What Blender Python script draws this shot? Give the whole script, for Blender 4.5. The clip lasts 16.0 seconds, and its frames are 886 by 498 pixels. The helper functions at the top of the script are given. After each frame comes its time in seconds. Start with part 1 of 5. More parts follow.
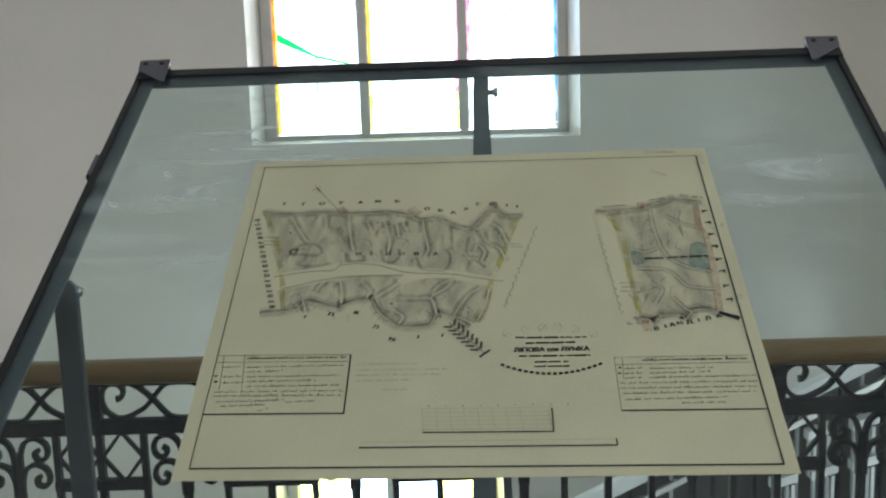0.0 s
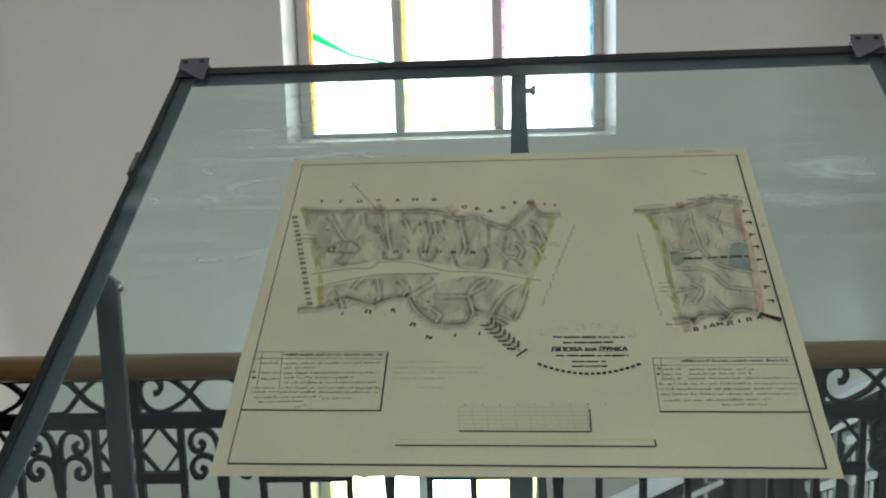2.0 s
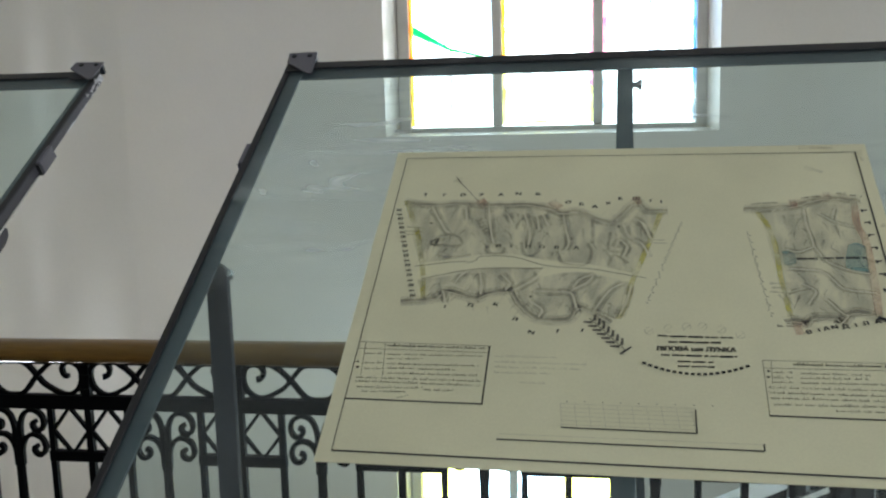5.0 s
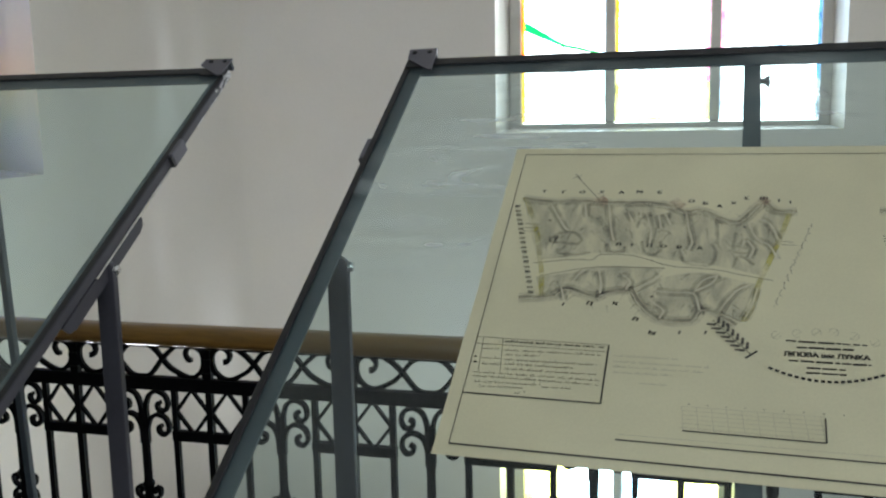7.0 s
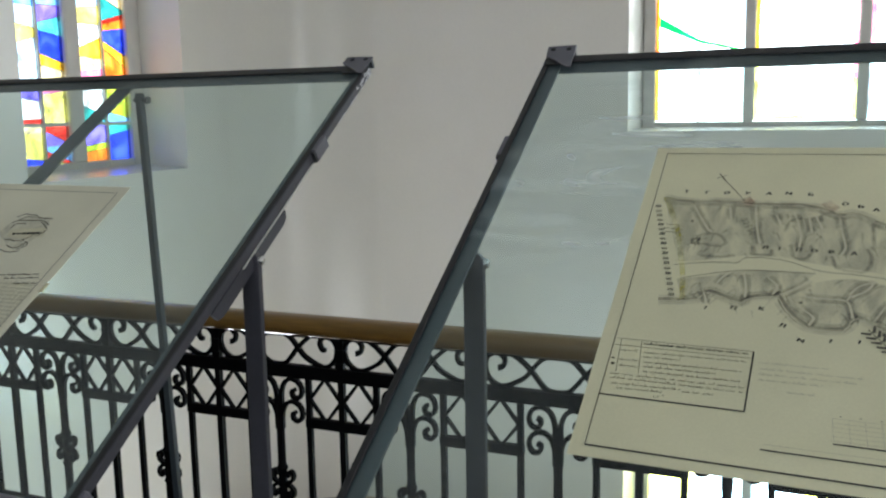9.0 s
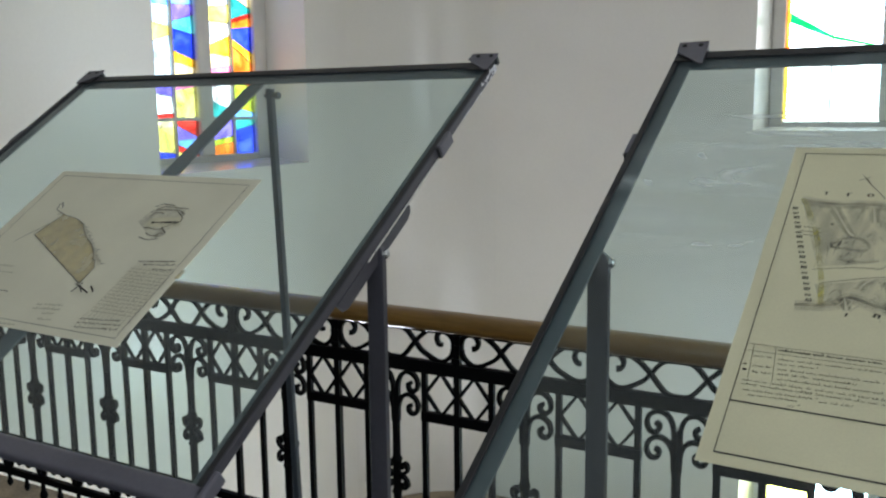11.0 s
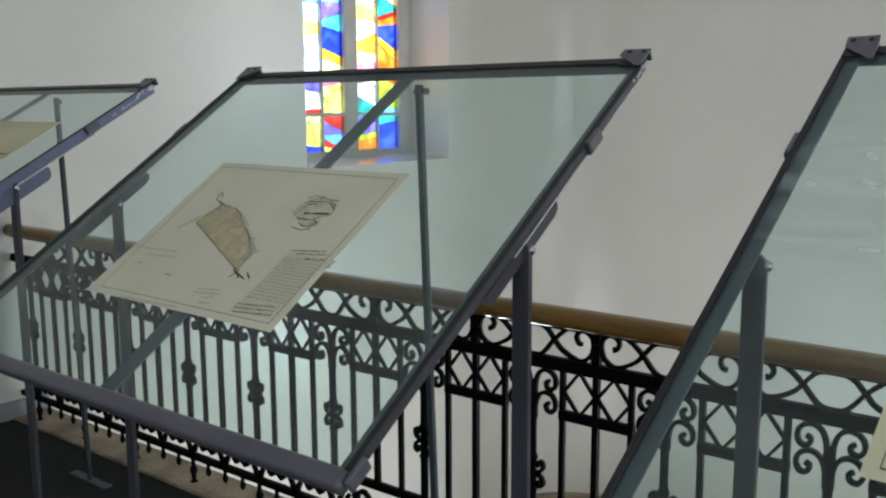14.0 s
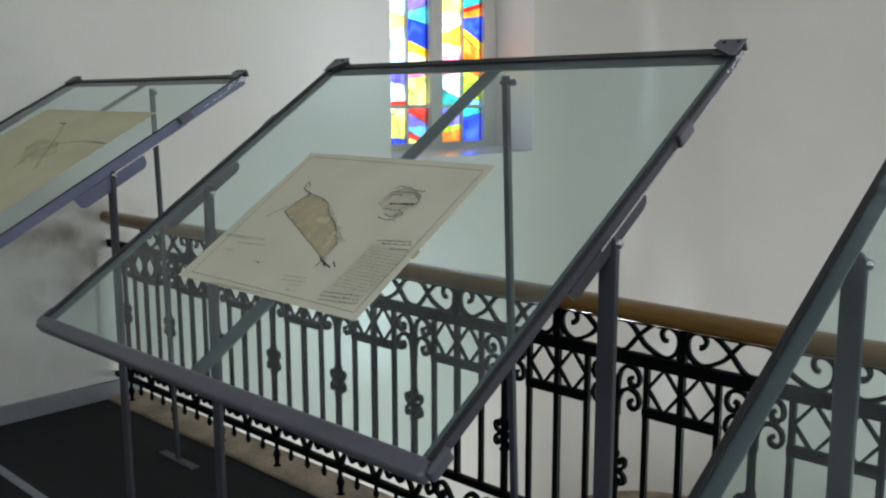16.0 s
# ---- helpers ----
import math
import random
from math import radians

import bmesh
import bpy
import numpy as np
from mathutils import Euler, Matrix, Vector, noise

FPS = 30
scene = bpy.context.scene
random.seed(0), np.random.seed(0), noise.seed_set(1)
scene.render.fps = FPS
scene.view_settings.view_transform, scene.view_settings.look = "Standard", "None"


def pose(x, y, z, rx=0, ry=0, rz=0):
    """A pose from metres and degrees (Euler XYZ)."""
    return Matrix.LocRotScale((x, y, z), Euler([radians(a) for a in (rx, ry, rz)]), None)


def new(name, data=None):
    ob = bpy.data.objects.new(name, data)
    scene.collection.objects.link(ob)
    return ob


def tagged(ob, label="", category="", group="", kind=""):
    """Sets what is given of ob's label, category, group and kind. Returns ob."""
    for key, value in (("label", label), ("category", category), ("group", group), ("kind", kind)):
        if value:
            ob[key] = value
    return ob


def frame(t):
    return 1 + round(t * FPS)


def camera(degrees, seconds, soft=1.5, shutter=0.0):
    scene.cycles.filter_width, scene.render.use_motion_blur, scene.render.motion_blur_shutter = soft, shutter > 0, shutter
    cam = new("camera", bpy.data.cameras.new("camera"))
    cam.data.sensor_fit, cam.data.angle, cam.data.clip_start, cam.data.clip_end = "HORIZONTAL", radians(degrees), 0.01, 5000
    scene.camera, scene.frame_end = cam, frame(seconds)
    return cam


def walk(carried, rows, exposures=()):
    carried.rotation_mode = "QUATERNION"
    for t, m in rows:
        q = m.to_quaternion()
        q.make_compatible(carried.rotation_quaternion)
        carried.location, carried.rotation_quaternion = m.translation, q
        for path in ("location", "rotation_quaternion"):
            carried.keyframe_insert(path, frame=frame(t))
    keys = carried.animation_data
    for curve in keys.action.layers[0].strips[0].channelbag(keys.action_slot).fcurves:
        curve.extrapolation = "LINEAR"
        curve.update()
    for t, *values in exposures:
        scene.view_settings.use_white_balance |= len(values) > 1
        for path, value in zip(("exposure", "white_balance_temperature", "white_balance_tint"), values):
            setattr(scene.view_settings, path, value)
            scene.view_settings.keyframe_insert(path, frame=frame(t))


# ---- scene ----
cam = camera(51.8, 16.0, soft=2.2)
ROWS = [
    (0.0, 0.0001, 0.0000, 1.6097, 0.032, -8.389, 1.786),
    (0.5, -0.0006, 0.0009, 1.6089, 0.342, -8.360, 1.721),
    (1.0, -0.0018, 0.0013, 1.6082, 0.722, -8.346, 1.746),
    (1.5, -0.0038, 0.0026, 1.6087, 1.410, -8.395, 1.706),
    (2.0, -0.0068, 0.0018, 1.6090, 2.127, -8.405, 1.668),
    (2.5, -0.0080, 0.0016, 1.6084, 2.889, -8.379, 1.616),
    (3.0, -0.0108, 0.0013, 1.6089, 3.531, -8.412, 1.588),
    (3.5, -0.0135, 0.0014, 1.6084, 4.221, -8.548, 1.548),
    (4.0, -0.0156, 0.0010, 1.6086, 5.321, -8.575, 1.512),
    (6.5, -0.0366, -0.0037, 1.6080, 13.015, -8.628, 1.233),
    (7.0, -0.0423, -0.0067, 1.6093, 14.775, -8.678, 1.176),
    (7.5, -0.0464, -0.0086, 1.6100, 16.512, -8.713, 1.151),
    (8.0, -0.0505, -0.0087, 1.6091, 18.321, -8.682, 1.101),
    (8.5, -0.0554, -0.0111, 1.6103, 20.155, -8.712, 1.115),
    (9.0, -0.0619, -0.0140, 1.6100, 22.661, -8.698, 1.010),
    (9.5, -0.0672, -0.0160, 1.6093, 24.531, -8.695, 0.921),
    (12.0, -0.0895, -0.0275, 1.6087, 32.782, -8.826, 0.512),
    (12.5, -0.0914, -0.0302, 1.6102, 34.042, -8.848, 0.481),
    (13.0, -0.0940, -0.0325, 1.6088, 35.481, -8.849, 0.452),
    (13.5, -0.0968, -0.0341, 1.6068, 36.755, -8.814, 0.313),
    (14.0, -0.1024, -0.0362, 1.6063, 38.301, -8.870, 0.293),
    (14.5, -0.1031, -0.0376, 1.6067, 39.898, -8.912, 0.267),
    (15.0, -0.1073, -0.0361, 1.6052, 41.505, -8.940, 0.212),
    (15.5, -0.1094, -0.0346, 1.6039, 42.546, -9.130, 0.140),
    (16.0, -0.1123, -0.0369, 1.6026, 43.469, -9.297, 0.123),
]
walk(cam, [(t, pose(x, y, z, 90 + pitch, roll, yaw)) for t, x, y, z, yaw, pitch, roll in ROWS], ((0.0, -0.24, 6420, 11), (4.0, -0.17, 6400, 11), (9.0, -0.06, 6350, 11), (12.5, -0.04, 6300, 12), (16.0, -0.01, 6240, 12)))

# ---- plan, in metres ----
LEFT, RIGHT, FAR, BACK = -4.73, 4.30, 7.384, -2.0     # inner faces of the four walls
LOW, TOP = -3.9, 4.4                                  # lower hall's floor, ceiling
RAIL_Y, RAIL_X, MODULE = 2.229, -1.763, 0.4312        # balustrade line, one centre baluster, repeat
RAIL_END = 2.10                                       # where the gallery balustrade ends at a newel
W1 = (-1.545, 1.095)                                  # far wall's windows, x range at the inner face
W2 = (4.316, 5.90)                                    # left wall's window, y range at the inner face
STANDS = (                                            # top left corner x, y, z, yaw, slope of the glass
    (-0.5935, 1.8863, 1.7052, -3.03, 35.84),
    (-2.4013, 1.8874, 1.7019, -0.08, 33.93),
    (-4.4364, 1.9638, 1.6870, 1.01, 28.79),
)
PANE_W, PANE_H = 1.3453, 1.1986

# ---- world and light ----
world = bpy.data.worlds.new("sky")
scene.world = world
world.use_nodes = True
sky = world.node_tree.nodes.new("ShaderNodeTexSky")
sky.sky_type, sky.sun_disc, sky.sun_elevation, sky.sun_rotation = "NISHITA", False, radians(35), radians(20)
world.node_tree.links.new(sky.outputs[0], world.node_tree.nodes["Background"].inputs[0])
world.node_tree.nodes["Background"].inputs[1].default_value = 0.1


def fill_light(name, m, width, height, radiance, colour=(0.95, 1.0, 1.04)):
    """A sky-coloured fill lamp for an added, unseen opening."""
    lamp = bpy.data.lights.new(name, "AREA")
    lamp.shape, lamp.size, lamp.size_y, lamp.color = "RECTANGLE", width, height, colour
    lamp.energy = radiance * math.pi * width * height
    ob = new(name, lamp)
    ob.matrix_world = m
    return ob


# Fill lamps added out of view to brighten walls and maps; no known windows.
fill_light("fill_right", pose(RIGHT + 0.45, 0.2, 2.2, 90, 0, 90), 2.8, 2.4, 4.0)
fill_light("fill_stair", pose(RIGHT + 0.45, 3.6, -1.3, 90, 0, 90), 2.4, 2.0, 7.0)
fill_light("fill_lower_west", pose(LEFT - 0.06, 5.2, -2.98, 90, 0, -90), 1.3, 1.4, 26.0)
fill_light("fill_under_gallery", pose(-2.3, 2.06, -2.2, 90, 0, 0), 3.0, 2.6, 2.7)
fill_light("fill_back", pose(-0.2, BACK - 0.35, 2.3, 90, 0, 0), 2.6, 2.2, 1.75)


# ---- materials ----
def nodes_of(name):
    m = bpy.data.materials.new(name)
    m.use_nodes = True
    return m, m.node_tree.nodes, m.node_tree.links, m.node_tree.nodes["Principled BSDF"]


def ramp(nodes, stops):
    r = nodes.new("ShaderNodeValToRGB")
    while len(r.color_ramp.elements) < len(stops):
        r.color_ramp.elements.new(0.5)
    for e, (at, c) in zip(r.color_ramp.elements, stops):
        e.position, e.color = at, (*c, 1) if len(c) == 3 else c
    return r


def surface(name, colour, rough=0.5, metal=0.0, var=0.12, scale=3.0, fine=60.0, bump=0.15, stretch=(1, 1, 1), coat=0.0, rvar=0.12, spec=0.5):
    """A surface with broad stains, fine grain and relief, in metres of the object's own space."""
    m, n, l, b = nodes_of(name)
    co, mp = n.new("ShaderNodeTexCoord"), n.new("ShaderNodeMapping")
    mp.inputs["Scale"].default_value = stretch
    l.new(co.outputs["Object"], mp.inputs[0])
    big, small = n.new("ShaderNodeTexNoise"), n.new("ShaderNodeTexNoise")
    for t, s, d in ((big, scale, 5), (small, fine, 3)):
        t.inputs["Scale"].default_value, t.inputs["Detail"].default_value = s, d
        l.new(mp.outputs[0], t.inputs[0])
    lo, hi = [c * (1 - var) for c in colour], [min(1, c * (1 + var)) for c in colour]
    r1 = ramp(n, ((0.3, lo), (0.7, hi)))
    l.new(big.outputs[0], r1.inputs[0])
    r2 = ramp(n, ((0.3, (1 - var * 0.7,) * 3), (0.7, (1, 1, 1))))
    l.new(small.outputs[0], r2.inputs[0])
    mix = n.new("ShaderNodeMix")
    mix.data_type, mix.blend_type = "RGBA", "MULTIPLY"
    mix.inputs["Factor"].default_value = 1
    l.new(r1.outputs[0], mix.inputs["A"])
    l.new(r2.outputs[0], mix.inputs["B"])
    l.new(mix.outputs["Result"], b.inputs["Base Color"])
    mr = n.new("ShaderNodeMapRange")
    mr.inputs["To Min"].default_value, mr.inputs["To Max"].default_value = max(0.02, rough - rvar), min(1, rough + rvar)
    l.new(big.outputs[0], mr.inputs["Value"])
    l.new(mr.outputs[0], b.inputs["Roughness"])
    b.inputs["Metallic"].default_value, b.inputs["Coat Weight"].default_value, b.inputs["Specular IOR Level"].default_value = metal, coat, spec
    bp = n.new("ShaderNodeBump")
    bp.inputs["Strength"].default_value, bp.inputs["Distance"].default_value = bump, 0.002
    l.new(small.outputs[0], bp.inputs["Height"])
    l.new(bp.outputs[0], b.inputs["Normal"])
    return m


def clear_glass(name, tint, dust_veil=0.03, smear=None):
    """Thin tinted sheet glass: tinted see-through, Fresnel gloss, a dusty film that also paints in the pale veil of
    reflections and, on one sheet, wiping marks.
    """
    m, n, l, b = nodes_of(name)
    n.remove(b)
    out = n["Material Output"]
    tr, gl, df = n.new("ShaderNodeBsdfTransparent"), n.new("ShaderNodeBsdfGlossy"), n.new("ShaderNodeBsdfDiffuse")
    tr.inputs[0].default_value = (*tint, 1)
    gl.inputs["Roughness"].default_value = 0.015
    df.inputs[0].default_value = (0.86, 0.95, 0.94, 1)
    fr = n.new("ShaderNodeFresnel")
    fr.inputs[0].default_value = 1.38
    mix1, mix2 = n.new("ShaderNodeMixShader"), n.new("ShaderNodeMixShader")
    l.new(fr.outputs[0], mix1.inputs[0])
    l.new(tr.outputs[0], mix1.inputs[1])
    l.new(gl.outputs[0], mix1.inputs[2])
    co = n.new("ShaderNodeTexCoord")
    nz = n.new("ShaderNodeTexNoise")
    nz.inputs["Scale"].default_value, nz.inputs["Detail"].default_value = 4, 6
    l.new(co.outputs["Object"], nz.inputs[0])
    # Diffuse film, strong enough to imitate the reflected haze over dark bars.
    film = n.new("ShaderNodeMapRange")
    film.inputs["From Min"].default_value, film.inputs["From Max"].default_value = 0.3, 0.75
    film.inputs["To Min"].default_value, film.inputs["To Max"].default_value = dust_veil * 0.6, dust_veil * 1.4
    l.new(nz.outputs[0], film.inputs["Value"])
    last = film.outputs[0]
    if smear:
        wrap = n.new("ShaderNodeMapping")
        wrap.inputs["Rotation"].default_value, wrap.inputs["Scale"].default_value = (0, 0, radians(-10)), (1.5, 6.2, 1)
        l.new(co.outputs["Object"], wrap.inputs[0])
        wv = n.new("ShaderNodeTexNoise")
        wv.inputs["Scale"].default_value, wv.inputs["Detail"].default_value, wv.inputs["Distortion"].default_value = 1.6, 4.5, 1.5
        l.new(wrap.outputs[0], wv.inputs[0])
        rw = ramp(n, ((0.46, (0, 0, 0)), (0.62, (0.35,) * 3), (0.80, (1, 1, 1))))
        l.new(wv.outputs[0], rw.inputs[0])
        total = None
        for x, y, reach in ((0.15, -0.42, 0.26), (0.26, -0.20, 0.26), (0.75, -0.12, 0.16), (1.18, -0.36, 0.22)):
            mp, gr = n.new("ShaderNodeMapping"), n.new("ShaderNodeTexGradient")
            gr.gradient_type = "SPHERICAL"
            mp.inputs["Scale"].default_value = (1 / reach,) * 3
            mp.inputs["Location"].default_value = (-x / reach, -y / reach, 0)
            l.new(co.outputs["Object"], mp.inputs[0])
            l.new(mp.outputs[0], gr.inputs[0])
            if total is None:
                total = gr.outputs["Fac"]
            else:
                add = n.new("ShaderNodeMath")
                add.operation, add.use_clamp = "ADD", True
                l.new(total, add.inputs[0])
                l.new(gr.outputs["Fac"], add.inputs[1])
                total = add.outputs[0]
        mul = n.new("ShaderNodeMath")
        mul.operation = "MULTIPLY"
        l.new(rw.outputs[0], mul.inputs[0])
        l.new(total, mul.inputs[1])
        amt = n.new("ShaderNodeMath")
        amt.operation = "MULTIPLY_ADD"
        amt.inputs[1].default_value = smear
        l.new(mul.outputs[0], amt.inputs[0])
        l.new(last, amt.inputs[2])
        last = amt.outputs[0]
    l.new(last, mix2.inputs[0])
    l.new(mix1.outputs[0], mix2.inputs[1])
    l.new(df.outputs[0], mix2.inputs[2])
    l.new(mix2.outputs[0], out.inputs[0])
    return m


def stained(name, colour):
    """A piece of coloured window glass: light passes through it tinted, streaked within the sheet."""
    m, n, l, b = nodes_of(name)
    n.remove(b)
    tr, gl, mix = n.new("ShaderNodeBsdfTransparent"), n.new("ShaderNodeBsdfGlossy"), n.new("ShaderNodeMixShader")
    co, nz = n.new("ShaderNodeTexCoord"), n.new("ShaderNodeTexNoise")
    nz.inputs["Scale"].default_value, nz.inputs["Detail"].default_value, nz.inputs["Distortion"].default_value = 6, 5, 0.8
    l.new(co.outputs["Object"], nz.inputs[0])
    r = ramp(n, ((0.32, [c * 0.62 for c in colour]), (0.52, colour), (0.72, [min(1, c * 1.1 + 0.12) for c in colour])))
    l.new(nz.outputs[0], r.inputs[0])
    l.new(r.outputs[0], tr.inputs[0])
    gl.inputs["Roughness"].default_value = 0.08
    mix.inputs[0].default_value = 0.05
    l.new(tr.outputs[0], mix.inputs[1])
    l.new(gl.outputs[0], mix.inputs[2])
    l.new(mix.outputs[0], n["Material Output"].inputs[0])
    return m


def plain_glass(name, tint):
    m, n, l, b = nodes_of(name)
    n.remove(b)
    tr = n.new("ShaderNodeBsdfTransparent")
    tr.inputs[0].default_value = (*tint, 1)
    l.new(tr.outputs[0], n["Material Output"].inputs[0])
    return m


GLASS_BODY = plain_glass("glass_body", (0.93, 0.975, 0.965))
PAINT = surface("cream_gloss_wall_paint", (0.695, 0.672, 0.622), rough=0.22, var=0.035, scale=0.9, fine=45, bump=0.05, rvar=0.08)
PLASTER = surface("white_ceiling_paint", (0.62, 0.61, 0.58), rough=0.8, var=0.04, scale=0.8, fine=40, bump=0.1)
CARPET = surface("charcoal_floor_covering", (0.009, 0.0095, 0.011), rough=0.9, var=0.85, scale=14, fine=180, bump=0.6)
STONE = surface("worn_tan_stone", (0.34, 0.265, 0.18), rough=0.6, var=0.5, scale=5, fine=70, bump=0.25)
SKIRT = surface("grey_skirting_paint", (0.27, 0.28, 0.30), rough=0.5, var=0.12, scale=4)
IRON = surface("black_wrought_iron", (0.003, 0.003, 0.0034), rough=0.6, var=0.3, scale=12, fine=150, bump=0.35, spec=0.06)
OAK = surface("varnished_brown_wood", (0.215, 0.112, 0.026), rough=0.30, var=0.35, scale=3, fine=40, bump=0.1, stretch=(0.35, 5, 5), coat=0.3)
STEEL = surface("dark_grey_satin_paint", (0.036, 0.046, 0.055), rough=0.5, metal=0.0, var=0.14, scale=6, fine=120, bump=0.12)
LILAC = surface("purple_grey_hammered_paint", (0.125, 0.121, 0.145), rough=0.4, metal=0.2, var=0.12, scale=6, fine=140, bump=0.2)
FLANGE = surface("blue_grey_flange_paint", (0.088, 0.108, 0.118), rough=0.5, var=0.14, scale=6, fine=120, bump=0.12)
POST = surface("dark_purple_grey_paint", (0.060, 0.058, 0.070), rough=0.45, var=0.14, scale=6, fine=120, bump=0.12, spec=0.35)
# Grey steel with stand 3's bluish reflection painted into the base colour.
BLUE_SHEEN = surface("grey_paint_with_blue_sheen", (0.150, 0.165, 0.245), rough=0.45, metal=0.1, var=0.14, scale=6, fine=120, bump=0.12)
CHIP = surface("bare_scuffed_metal", (0.62, 0.62, 0.64), rough=0.45, metal=0.4, var=0.3, scale=60)
RUBBER = surface("black_glazing_rubber", (0.012, 0.012, 0.014), rough=0.45, var=0.2, scale=10)
BOLT = surface("zinc_bolt", (0.72, 0.72, 0.72), rough=0.25, metal=0.9, var=0.1, scale=40)
VOID_SHADE = surface("near_black_void_shade", (0.02, 0.02, 0.022), rough=0.5, var=0.3, scale=5, fine=80, bump=0.2)
PALE_TRIM = surface("pale_grey_trim_paint", (0.40, 0.41, 0.42), rough=0.5, var=0.15, scale=6)
WHITE_TRIM = surface("white_trim_paint", (0.74, 0.74, 0.75), rough=0.45, var=0.1, scale=6)
EDGE = surface("polished_aluminium_strip", (0.85, 0.86, 0.86), rough=0.22, metal=0.9, var=0.1, scale=12)
PAPER = surface("aged_cream_map_paper", (0.665, 0.636, 0.432), rough=0.85, var=0.07, scale=4, fine=300, bump=0.1)
PAPER_PALE = surface("pale_map_paper", (0.69, 0.665, 0.52), rough=0.85, var=0.06, scale=4, fine=300, bump=0.1)
INK = surface("black_map_ink", (0.022, 0.022, 0.024), rough=0.8, var=0.3, scale=30)
FADED = surface("faded_brown_ink", (0.105, 0.097, 0.078), rough=0.85, var=0.3, scale=40)
FAINT = surface("faint_pencil", (0.46, 0.435, 0.32), rough=0.85, var=0.15, scale=40)
FRAME = surface("cream_window_frame_paint", (0.55, 0.53, 0.49), rough=0.45, var=0.08, scale=5, fine=90, bump=0.1)
LEAD = surface("window_lead", (0.10, 0.10, 0.11), rough=0.5, metal=0.4, var=0.15, scale=20)
GLASS = clear_glass("greenish_sheet_glass", (0.80, 0.90, 0.895), 0.055)
GLASS_SMEARED = clear_glass("greenish_sheet_glass_with_wiping_marks", (0.80, 0.90, 0.895), 0.034, 0.9)
TINTS = {k: stained("glass_" + k, c) for k, c in dict(
    white=(0.94, 0.95, 0.96), milk=(0.75, 0.86, 0.95), blue=(0.12, 0.20, 0.80), sky=(0.36, 0.60, 0.92), cyan=(0.28, 0.70, 0.80), yellow=(0.92, 0.66, 0.14),
    lemon=(0.92, 0.86, 0.40), orange=(0.90, 0.42, 0.12), red=(0.80, 0.14, 0.10), violet=(0.38, 0.32, 0.78), teal=(0.16, 0.56, 0.54), cream=(0.90, 0.80, 0.58),
    green=(0.06, 0.62, 0.24), pink=(0.92, 0.45, 0.62), lime=(0.60, 0.66, 0.16)).items()}


def soiled(material, name, spots):
    """A copy of a paint with brown rub marks at given places: (x, y, z, reach, strength)."""
    m = material.copy()
    m.name = name
    n, l = m.node_tree.nodes, m.node_tree.links
    b = n["Principled BSDF"]
    src = b.inputs["Base Color"].links[0].from_socket
    co = n.new("ShaderNodeTexCoord")
    for x, y, z, reach, strength in spots:
        mp, gr, nz = n.new("ShaderNodeMapping"), n.new("ShaderNodeTexGradient"), n.new("ShaderNodeTexNoise")
        mp.inputs["Scale"].default_value = (1 / reach, 0.7 / reach, 1.6 / reach)
        mp.inputs["Location"].default_value = (-x / reach, -0.7 * y / reach, -1.6 * z / reach)
        gr.gradient_type = "SPHERICAL"
        l.new(co.outputs["Object"], mp.inputs[0])
        l.new(mp.outputs[0], gr.inputs[0])
        nz.inputs["Scale"].default_value, nz.inputs["Detail"].default_value = 7, 6
        l.new(co.outputs["Object"], nz.inputs[0])
        r = ramp(n, ((0.38, (0, 0, 0)), (0.68, (1, 1, 1))))
        l.new(nz.outputs[0], r.inputs[0])
        mul = n.new("ShaderNodeMath")
        mul.operation = "MULTIPLY"
        l.new(gr.outputs["Fac"], mul.inputs[0])
        l.new(r.outputs[0], mul.inputs[1])
        sc = n.new("ShaderNodeMath")
        sc.operation, sc.use_clamp = "MULTIPLY", True
        sc.inputs[1].default_value = strength
        l.new(mul.outputs[0], sc.inputs[0])
        mix = n.new("ShaderNodeMix")
        mix.data_type = "RGBA"
        l.new(sc.outputs[0], mix.inputs["Factor"])
        l.new(src, mix.inputs["A"])
        mix.inputs["B"].default_value = (0.16, 0.12, 0.085, 1)
        src = mix.outputs["Result"]
    l.new(src, b.inputs["Base Color"])
    return m


PAINT_SOILED = soiled(PAINT, "cream_gloss_wall_paint_with_rub_marks", [(LEFT, 2.05, 0.93, 0.36, 0.75), (LEFT, 2.0, 0.62, 0.26, 0.6), (LEFT, 1.75, 0.3, 0.6, 0.12), (LEFT, 1.55, 1.75, 0.30, 0.2)])


def stroke(bm, pts, w, z):
    """A flat ink stroke of width w along points on a paper, v counted down the sheet."""
    pts = [Vector((p[0], -p[1])) for p in pts]
    prev = None
    for i, q in enumerate(pts):
        t = (pts[min(i + 1, len(pts) - 1)] - pts[max(i - 1, 0)]).normalized()
        ww = w[0] + (w[1] - w[0]) * i / max(1, len(pts) - 1) if isinstance(w, tuple) else w
        s = Vector((-t.y, t.x)) * ww / 2
        pair = [bm.verts.new((q.x + s.x, q.y + s.y, z)), bm.verts.new((q.x - s.x, q.y - s.y, z))]
        if prev:
            bm.faces.new((prev[0], pair[0], pair[1], prev[1]))
        prev = pair


